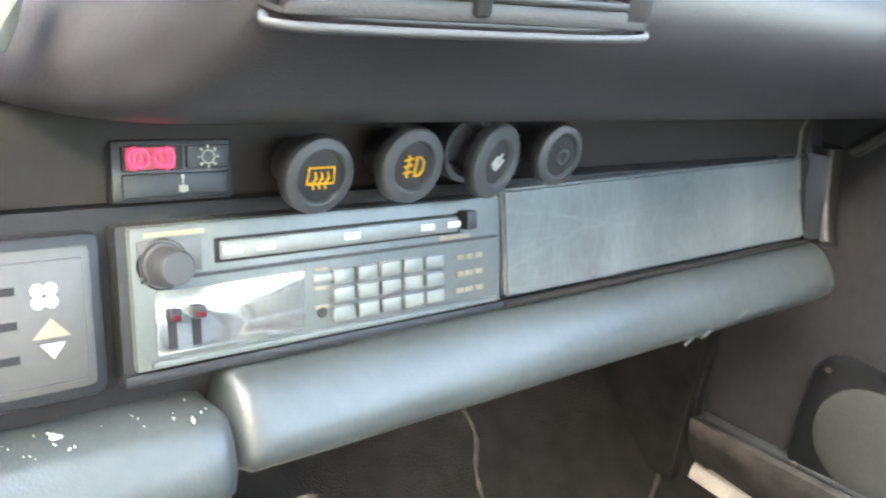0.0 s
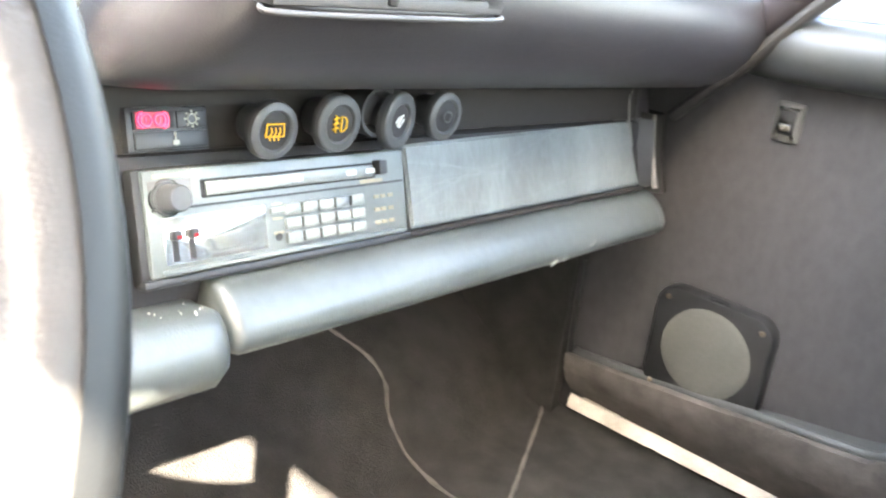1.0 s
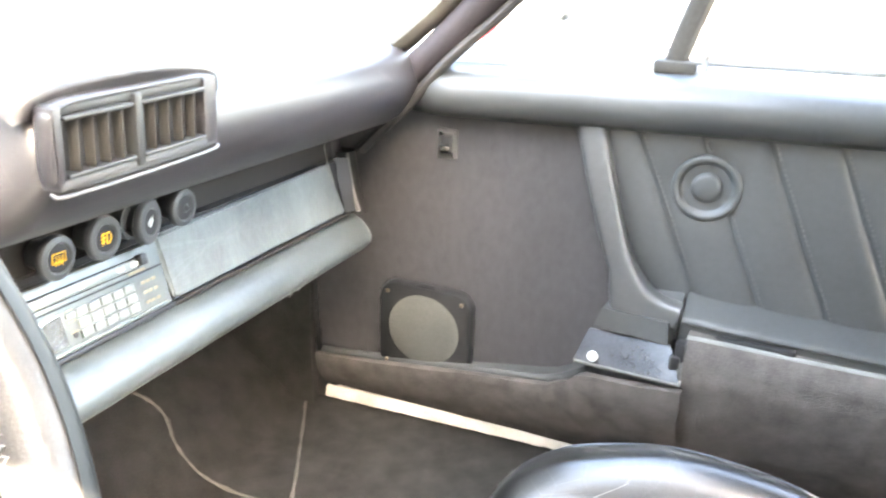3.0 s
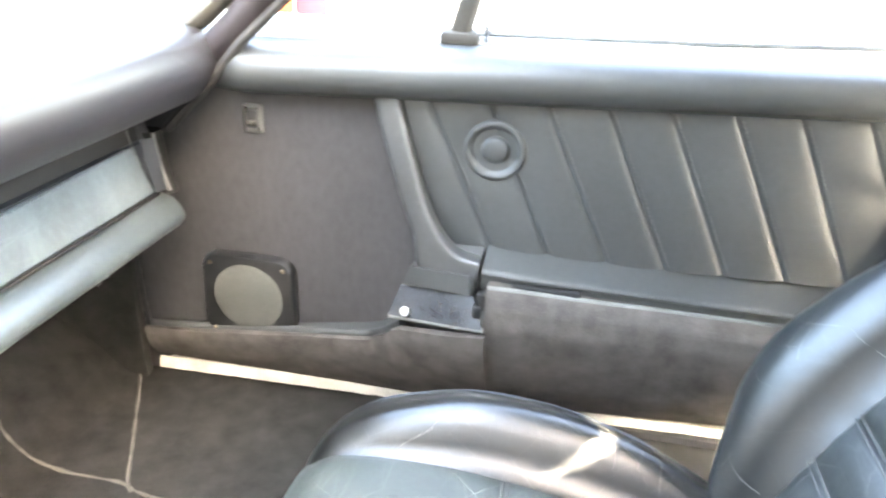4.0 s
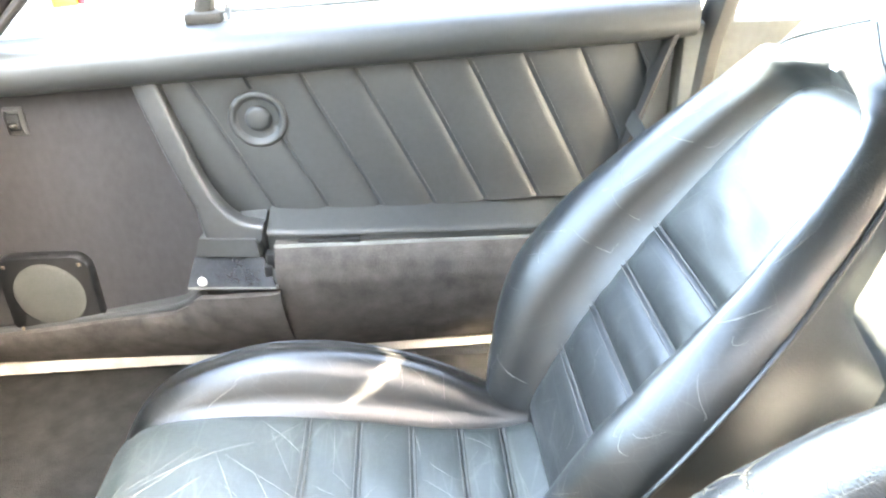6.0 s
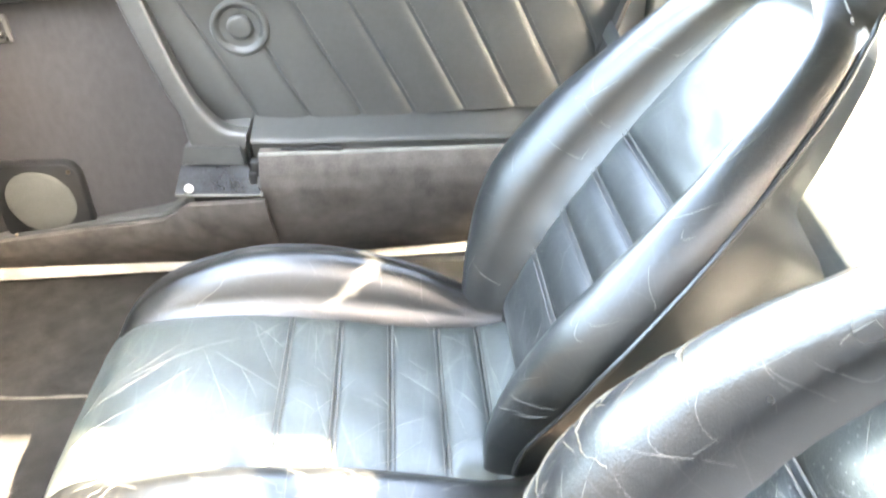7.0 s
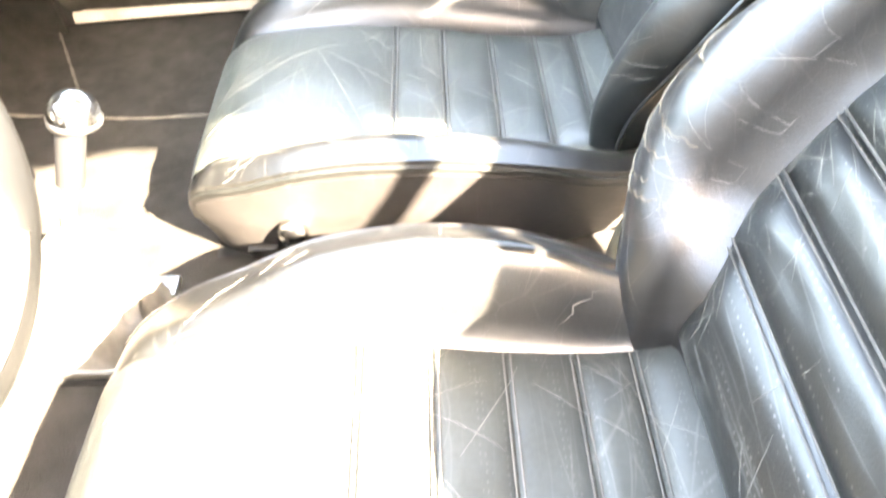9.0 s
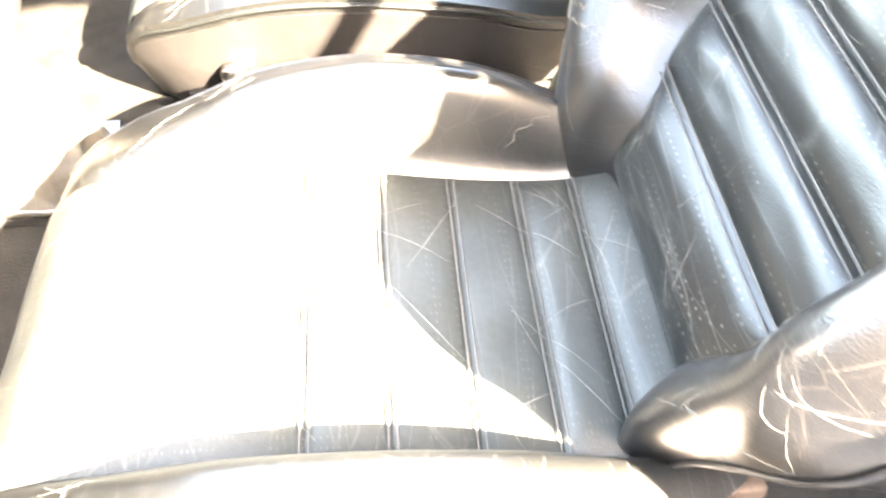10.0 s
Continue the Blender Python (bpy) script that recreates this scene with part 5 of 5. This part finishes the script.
def heater_panel():
    h = thing("heater_panel", FACE, "grey heater control panel with slots and lit symbols", "heater panel")
    part("frame", box(-0.115, -0.009, -0.004, 0.0575, -0.02, 0.003, 0.004), PLASTIC, h)
    part("plate", box(-0.112, -0.013, 0.0005, 0.0535, -0.01, 0.0042, 0.003), GREY_PLASTIC, h, "grey control plate")
    part("inner_plate", box(-0.110, -0.0165, 0.004, 0.049, 0.003, 0.0052, 0.0012), GREY_PLASTIC, h)
    for y in (0.0155, 0.0275, 0.0395):
        part("slot", box(-0.108, -0.0400, y - 0.0014, y + 0.0014, 0.004, 0.0056), DARK, h)
    for sx in (-1, 1):
        for sy in (-1, 1):
            part("fan_blade", lathe([(0, 0.0006), (0.0022, 0.0004), (0.0024, 0)], 12, pose(-0.0305 + 0.0022 * sx, 0.0365 + 0.0022 * sy, 0.0052)), WHITE, h)
    def tri(flip):
        bm = bmesh.new()
        y0, y1 = (0.0215, 0.0285) if not flip else (0.0195, 0.0140)
        w = 0.0065 if not flip else 0.0042
        v = [bm.verts.new((-0.029 - w, y0, 0.0056)), bm.verts.new((-0.029 + w, y0, 0.0056)), bm.verts.new((-0.029, y1, 0.0056))]
        bm.faces.new(v)
        return thick(bm, 0.0004)
    part("arrow", tri(False), GOLD, h, "pale amber arrow")
    part("arrow", tri(True), WHITE, h, "white arrow")


def warning_panel():
    w = thing("warning_panel", FACE @ pose(-0.001, 0.066, -0.0035), "black warning lamp block with a lit red lamp", "warning lamp block")
    part("case", box(-0.002, 0.0465, 0.0, 0.0235, -0.012, 0.0045, 0.0015), PLASTIC, w)
    part("cell", box(0.0015, 0.0255, 0.012, 0.0212, 0.003, 0.0056, 0.0008), DARK, w)
    part("cell", box(0.0268, 0.0445, 0.012, 0.0212, 0.003, 0.0056, 0.0008), PLASTIC, w)
    part("cell", box(0.0015, 0.0445, 0.0018, 0.0108, 0.003, 0.0056, 0.0008), PLASTIC, w)
    lamp = []
    for x in (0.0085, 0.0165):
        ring = [(x + 0.0030 * math.cos(a), 0.0166 + 0.0030 * math.sin(a), 0.0062) for a in np.linspace(0, 2 * math.pi, 25)[:-1]]
        lamp.append(tube(ring, 0.00075, 6, closed=True))
        lamp.append(box(x - 0.0004, x + 0.0004, 0.0150, 0.0180, 0.0058, 0.0066))
    for x, a0 in ((0.0085, 110), (0.0165, -70)):
        arc = [(x + 0.0048 * math.cos(radians(a0 + k)), 0.0166 + 0.0044 * math.sin(radians(a0 + k)), 0.0062) for k in range(0, 150, 15)]
        lamp.append(tube(arc, 0.00075, 6))
    part("brake_symbol", join(*lamp), RED_LIGHT, w, "glowing red brake symbol")
    part("lamp_glow", box(0.0030, 0.0220, 0.0125, 0.0207, 0.0054, 0.0059), RED_LIGHT_DIM, w, "red lit lens")
    ring = [(0.0355 + 0.0026 * math.cos(a), 0.0166 + 0.0026 * math.sin(a), 0.0060) for a in np.linspace(0, 2 * math.pi, 21)[:-1]]
    sy = [tube(ring, 0.0004, 6, closed=True)]
    for k in range(8):
        a = radians(45 * k)
        sy.append(box(0.0034, 0.0046, -0.0005, 0.0005, 0.0056, 0.0064, m=Matrix.Translation((0.0355, 0.0166, 0)) @ pose(0, 0, 0, 0, 0, 45 * k)))
    part("lamp_symbol", join(*sy), LAMP_PRINT, w, "pale sun-shaped symbol")
    part("belt_symbol", join(box(0.0243, 0.0250, 0.0030, 0.0090, 0.0056, 0.0062, m=pose(0, 0, 0, 0, 0, 0)), box(0.0228, 0.0266, 0.0035, 0.0060, 0.0056, 0.0062), lathe([(0, 0.0006), (0.0008, 0.0004), (0.0009, 0)], 10, pose(0.0247, 0.0094, 0.0056))), LAMP_PRINT, w, "pale belt symbol")


RED_LIGHT_DIM = bpy.data.materials.new("dim red lens")
RED_LIGHT_DIM.use_nodes = True
rd = RED_LIGHT_DIM.node_tree.nodes["Principled BSDF"]
rd.inputs["Base Color"].default_value = (0.01, 0.0, 0.001, 1)
rd.inputs["Emission Color"].default_value = (1.0, 0.0, 0.055, 1)
rd.inputs["Emission Strength"].default_value = 0.012


def pull_switch(u, w, label, symbol, mat, r=0.0192, depth=0.022, tilt=0):
    k = thing("pull_switch", DASH @ pose(u - 0.002, 0.001, w, 90, 0, 0) @ pose(0, 0, 0, 0, tilt, 0), label, "pull switch", "dash pull switches")
    kn = part("knob", lathe([(r - 0.0006, -0.0015), (r, -0.003), (r, -0.0065), (r - 0.0012, -0.0075), (r - 0.0045, -0.009), (r - 0.006, -depth)], 40), PLASTIC, k, "round black knob", smooth=30)
    part("face", lathe([(0.0108, -0.0012), (0.0114, 0.0002), (0.0122, 0.0007), (r - 0.0016, 0.0002), (r - 0.0006, -0.0006), (r, -0.0028)], 40), KNOB, kn, "satin rim", smooth=30)
    part("cap", lathe([(0, -0.0009), (0.008, -0.0009), (0.0110, -0.0012)], 32), DARK, kn)
    if symbol:
        part("symbol", symbol, mat, kn, "printed symbol")
    return k


def glyph(*strokes, r=0.00055):
    return join(*[tube([(x, y, -0.0004) for x, y in s], r, 6) for s in strokes])


def switches():
    window = glyph([(-0.0065, -0.003), (-0.006, 0.004), (0.006, 0.004), (0.0065, -0.003), (-0.0065, -0.003)], *[[(x, -0.0052), (x - 0.0008, -0.003), (x + 0.0008, -0.0005), (x, 0.002)] for x in (-0.003, 0, 0.003)])
    pull_switch(0.0765, 0.0762, "black rear window heater pull knob with yellow symbol", window, YELLOW, 0.0168)
    fog = glyph([(0.0010, -0.0045), (0.0010, 0.0045), (0.0035, 0.0042), (0.0055, 0.002), (0.0055, -0.002), (0.0035, -0.0042), (0.0010, -0.0045)], *[[(-0.0055, y), (-0.0010, y + 0.0008)] for y in (-0.003, 0, 0.003)], [(-0.0032, -0.005), (-0.0036, -0.001), (-0.0030, 0.002), (-0.0034, 0.0052)])
    pull_switch(0.125, 0.0785, "black fog lamp pull knob with yellow symbol", fog, YELLOW, 0.0178)
    dash = glyph([(-0.005, -0.001), (-0.001, 0.003)], [(-0.0035, -0.003), (0.003, 0.004)], [(-0.001, -0.0042), (0.001, -0.002), (0.0045, 0.001)], r=0.0005)
    pull_switch(0.178, 0.0785, "black pull knob with a scratched white symbol", dash, WHITE, tilt=12)
    pull_switch(0.2235, 0.0803, "small black pull knob with a recessed centre", lathe([(0.0028, 0.001), (0.0035, 0.0016), (0.0044, 0.001)], 16), KNOB, 0.0168)
    s = thing("socket", DASH @ pose(0.158, 0.004, 0.0845, 90, 0, 0), "black round dash socket behind the knobs", "socket")
    part("collar", lathe([(0.010, -0.006), (0.0135, 0.0), (0.0160, 0.0005), (0.0165, -0.003), (0.0165, -0.02)], 32), PLASTIC, s)
    part("bore", lathe([(0, -0.008), (0.010, -0.008), (0.0105, -0.004)], 24), DARK, s)


def crumbs():
    rng = random.Random(4)
    bm = bmesh.new()
    for _ in range(44):
        v = rng.uniform(-0.019, 0.001)
        p = DASH @ Vector((rng.uniform(-0.12, 0.028), v, -0.0137 - 0.15 * (v + 0.018) + rng.uniform(0.0, 0.0006)))
        sz = rng.uniform(0.0003, 0.0009) if rng.random() < 0.85 else rng.uniform(0.0010, 0.0020)
        bmesh.ops.create_icosphere(bm, subdivisions=1, radius=sz, matrix=Matrix.Translation(p) @ pose(0, 0, 0, rng.uniform(0, 90), rng.uniform(0, 90), rng.uniform(0, 90)) @ Matrix.Diagonal((1, rng.uniform(0.5, 1.8), 0.6, 1)))
    solo("crumbs", bm, CRUMB, "pale crumbs lying on the knee roll", "crumbs", "stuff")


# ---- steering wheel and levers ----
def steering_wheel():
    m = pose(-0.358, 0.308, 0.5885, 59.0, 0, 1.0)
    w = thing("steering_wheel", m, "worn black leather steering wheel with stitched rim", "steering wheel")
    R, r = 0.195, 0.0144
    def rim(u, v):
        a, b = 2 * math.pi * u, 2 * math.pi * v
        c, q = math.cos(b), math.sin(b)
        c, q = math.copysign(abs(c) ** 0.75, c), math.copysign(abs(q) ** 0.75, q)
        rr = R + r * c * (1 + 0.04 * math.sin(7 * a))
        return (rr * math.cos(a), rr * math.sin(a), 1.12 * r * q + 0.0008 * wave(3 * math.cos(a), 3 * math.sin(a), b, 6))
    part("rim", grid(rim, 96, 18, close_u=True, close_v=True), RIM_LEATHER, w, "polished leather rim", smooth=80)
    seam = []
    for i in range(520):
        a = 2 * math.pi * i / 520
        z = 0.0022 * (1 if i % 2 else -1)
        seam.append(((R - r + 0.0003) * math.cos(a), (R - r + 0.0003) * math.sin(a), z))
    part("lacing", tube(seam, 0.0009, 5, closed=True), STITCH, w, "zigzag lacing inside the rim")
    for a0, wd in ((34, 0.030), (146, 0.030), (-38, 0.030), (218, 0.030)):
        def spoke(u, v, a0=a0, wd=wd):
            t = 0.03 + (R - 0.03 - 0.004) * u
            b = 2 * math.pi * v
            wid = wd * (0.75 + 1.1 * (u - 0.45) ** 2 * 2)
            p = Vector((t, wid * math.cos(b), 0.008 * math.sin(b) - 0.03 * (1 - u)))
            return Matrix.Rotation(radians(a0), 3, "Z") @ p
        part("spoke", grid(spoke, 20, 14, close_v=True, caps=True), WHEEL_SPOKE, w, smooth=70)
    # smooth band round the outside of the rim
    def band(u, v):
        a, b = 2 * math.pi * u, radians(-86 + 172 * v)
        c, q = math.cos(b), math.sin(b)
        c, q = math.copysign(abs(c) ** 0.75, c), math.copysign(abs(q) ** 0.75, q)
        return ((R + (r + 0.0012) * c) * math.cos(a), (R + (r + 0.0012) * c) * math.sin(a), 1.12 * (r + 0.0012) * q)
    part("outer_band", thick(grid(band, 96, 12, close_u=True), 0.001), WHEEL_SPOKE, w, "smooth dark outer band of the rim", smooth=70)
    # Dark sleeves end the rim's bright stretch where shadow would fall.
    for a0, a1 in ((3, 66), (114, 177), (-66, -31), (211, 246)):
        def sleeve(u, v, a0=a0, a1=a1):
            a, b = radians(a0 + (a1 - a0) * u), 2 * math.pi * v
            fat = 0.0014 + 0.0012 * math.sin(math.pi * u) ** 0.5
            inner = 0.026 * ease(u * 3.0) * ease((1 - u) * 3.0) * max(0, -math.cos(b))
            c, q = math.cos(b), math.sin(b)
            c, q = math.copysign(abs(c) ** 0.75, c), math.copysign(abs(q) ** 0.75, q)
            rr = R + (r + fat) * c - inner
            return (rr * math.cos(a), rr * math.sin(a), 1.12 * (r + fat) * q)
        part("spoke_end", grid(sleeve, 24, 18, close_v=True, caps=True), WHEEL_SPOKE, w, "smooth spoke end coloured dark for shadow", smooth=70)
    part("hub", lathe([(0, -0.012), (0.04, -0.014), (0.06, -0.022), (0.065, -0.04), (0.05, -0.07), (0.035, -0.12)], 32), WHEEL_SPOKE, w)
    part("column", lathe([(0.03, -0.10), (0.038, -0.12), (0.042, -0.25), (0.042, -0.30)], 24), PLASTIC, w)


def plastic_tag():
    # a loose tag hangs under the gap between the two knee rolls
    tag = tube([(0.004, 0.500, 0.381), (0.006, 0.499, 0.367), (0.011, 0.498, 0.351)], lambda t: 0.0062 * (1 - 0.85 * t ** 2), 10, 10, 0.3)
    solo("plastic_tag", tag, GREY_PLASTIC, "pale plastic tag hanging under the knee roll", "tag")


def centre_things():
    g = thing("gear_lever", (-0.105, 0.350, 0.105), "gear lever with a bright chrome ball knob and creased gaiter", "gear lever")
    part("stalk", tube([(0, 0, 0.03), (0.018, -0.026, 0.12), (0.045, -0.066, 0.235)], 0.0065, 12, 10), SILL_METAL, g)
    part("collar", tube([(0.0345, -0.0505, 0.190), (0.0470, -0.0690, 0.245)], lambda t: 0.0125 + 0.001 * t, 20), PLASTIC, g, "black collar under the knob")
    kn = part("knob", lathe([(0, 0.025), (0.009, 0.0235), (0.0165, 0.0185), (0.0215, 0.011), (0.0232, 0.003), (0.0232, 0.0)], 32, pose(0.0505, -0.0745, 0.2535, 12, 9, 0)), CHROME, g, "polished ball knob", smooth=60)
    part("knob_rim", lathe([(0.0225, 0.0012), (0.0240, 0.0), (0.0238, -0.004), (0.018, -0.0065), (0.012, -0.008)], 32, pose(0.0505, -0.0745, 0.2530, 12, 9, 0)), ALU, kn, "dull metal rim", smooth=50)
    def boot(u, v):
        a = 2 * math.pi * u
        c, q = math.cos(a), math.sin(a)
        k = (1 - v) ** 0.75
        sq = 1 / max(abs(c), abs(q)) ** 0.7
        fold = 1 + (0.09 * math.sin(5 * a + 7 * v) + 0.06 * math.sin(11 * a - 5 * v)) * math.sin(math.pi * min(1, v + 0.12))
        return ((0.050 * k * sq + 0.008) * fold * c + 0.024 * v, (0.088 * k * sq + 0.008) * fold * q - 0.034 * v, 0.012 + 0.135 * v + 0.006 * math.sin(4 * a + 16 * v) * (1 - v) + 0.004 * wave(c, q, v, 4))
    part("gaiter", grid(boot, 72, 24, close_u=True), GAITER, g, "pale creased leather gaiter", smooth=80)
    def surround(u, v):
        a, b = 2 * math.pi * u, 2 * math.pi * v
        c, q = math.cos(a), math.sin(a)
        c, q = math.copysign(abs(c) ** 0.3, c), math.copysign(abs(q) ** 0.3, q)
        return ((0.054 + 0.0045 * math.cos(b)) * c, (0.098 + 0.0045 * math.cos(b)) * q, 0.012 + 0.006 * math.sin(b))
    part("gaiter_frame", grid(surround, 80, 10, close_u=True, close_v=True), ALU, g, "bright metal gaiter frame", smooth=60)
    part("gaiter_base", box(-0.060, 0.060, -0.104, 0.104, -0.035, 0.008, 0.01), PLASTIC, g)
    part("clip", join(box(0.034, 0.062, -0.098, -0.040, 0.016, 0.026, 0.003), box(0.030, 0.040, -0.060, -0.036, 0.012, 0.022, 0.002)), ALU, g, "bright metal clip at the frame corner")
    b = thing("seat_belt", (-0.03, -0.225, 0.08), "pale seat belt webbing rising between the seats", "seat belt")
    part("webbing", tube([(0.0, 0.015, 0.0), (0.003, 0.012, 0.03), (0.006, 0.006, 0.065), (0.008, -0.006, 0.10)], lambda t: 0.009 - 0.006 * t, 8, 10, 0.15, up=(1, 0, 0)), WEBBING, b)
    part("anchor", box(-0.012, 0.022, -0.006, 0.034, -0.012, 0.012, 0.004), RUSTY, b)


# ---- outside ----
def door_mirror():
    m = thing("door_mirror", pose(0.86, 0.272, 0.585, 0, 0, -34), "pale painted door mirror with a bright reflecting glass", "door mirror")
    def shell(u, v):
        a = 2 * math.pi * u
        k = math.sin(math.pi * 0.5 * (1 - v)) if v < 1 else 0
        c, s = math.cos(a), math.sin(a)
        return (0.135 * k * math.copysign(abs(c) ** 0.5, c), 0.085 * v - 0.01, 0.072 * k * math.copysign(abs(s) ** 0.5, s))
    part("housing", grid(shell, 40, 10, close_u=True), WHITE_PAINT, m, smooth=80)
    part("glass", box(-0.122, 0.122, -0.012, -0.008, -0.062, 0.062, 0.001), MIRROR, m, "mirror glass")
    part("rim", tube([(0.130 * math.copysign(abs(math.cos(a)) ** 0.5, math.cos(a)), -0.012, 0.068 * math.copysign(abs(math.sin(a)) ** 0.5, math.sin(a))) for a in np.linspace(0, 2 * math.pi, 41)[:-1]], 0.007, 8, closed=True), WHITE_PAINT, m)
    part("foot", tube([(-0.09, 0.0, -0.06), (-0.12, 0.03, -0.075), (-0.16, 0.06, -0.08)], 0.025, 10, 8), WHITE_PAINT, m)


def barrier():
    b = thing("barrier_post", pose(3.37, 1.38, -0.114, 0, 0, 20), "red and amber painted barrier post standing outside", "barrier post")
    part("post", box(-0.02, 0.10, -0.10, 0.05, 0.0, 1.3, 0.02), RED_PAINT, b)
    part("panel", box(-0.03, 0.09, 0.055, 0.16, 0.0, 1.3, 0.02), AMBER, b, "amber painted panel")
    part("strap", tube([(0.13, -0.16, 0.10), (0.12, -0.14, 0.30), (0.11, -0.13, 0.70), (0.11, -0.13, 1.3)], 0.035, 8, 12), SEAL, b, "dark grey side tube")
    part("base", box(-0.15, 0.22, -0.25, 0.30, -0.01, 0.08, 0.03), RUBBER, b)


def driver_door():
    # the driver door stands open beside the footwell, unseen, added to block sky light
    m = pose(-0.68, 0.60, 0.0, 0, 0, 118)
    d = thing("door_2", m, "unseen open driver door added to block sky light", "car door", kind="structure")
    part("inner_panel", box(0.0, 1.02, -0.03, 0.0, 0.06, 0.57, 0.01), DOOR_VINYL, d)
    part("outer_skin", box(0.0, 1.02, 0.004, 0.05, 0.0, 0.57, 0.01), WHITE_PAINT, d)


ground_sheet()
sky_blocker()
car_floor()
kick_panel()
sills_and_shell()
passenger_door()
place_seats()
dashboard()
air_vent()
radio()
heater_panel()
warning_panel()
switches()
crumbs()
steering_wheel()
plastic_tag()
centre_things()
door_mirror()
barrier()
driver_door()
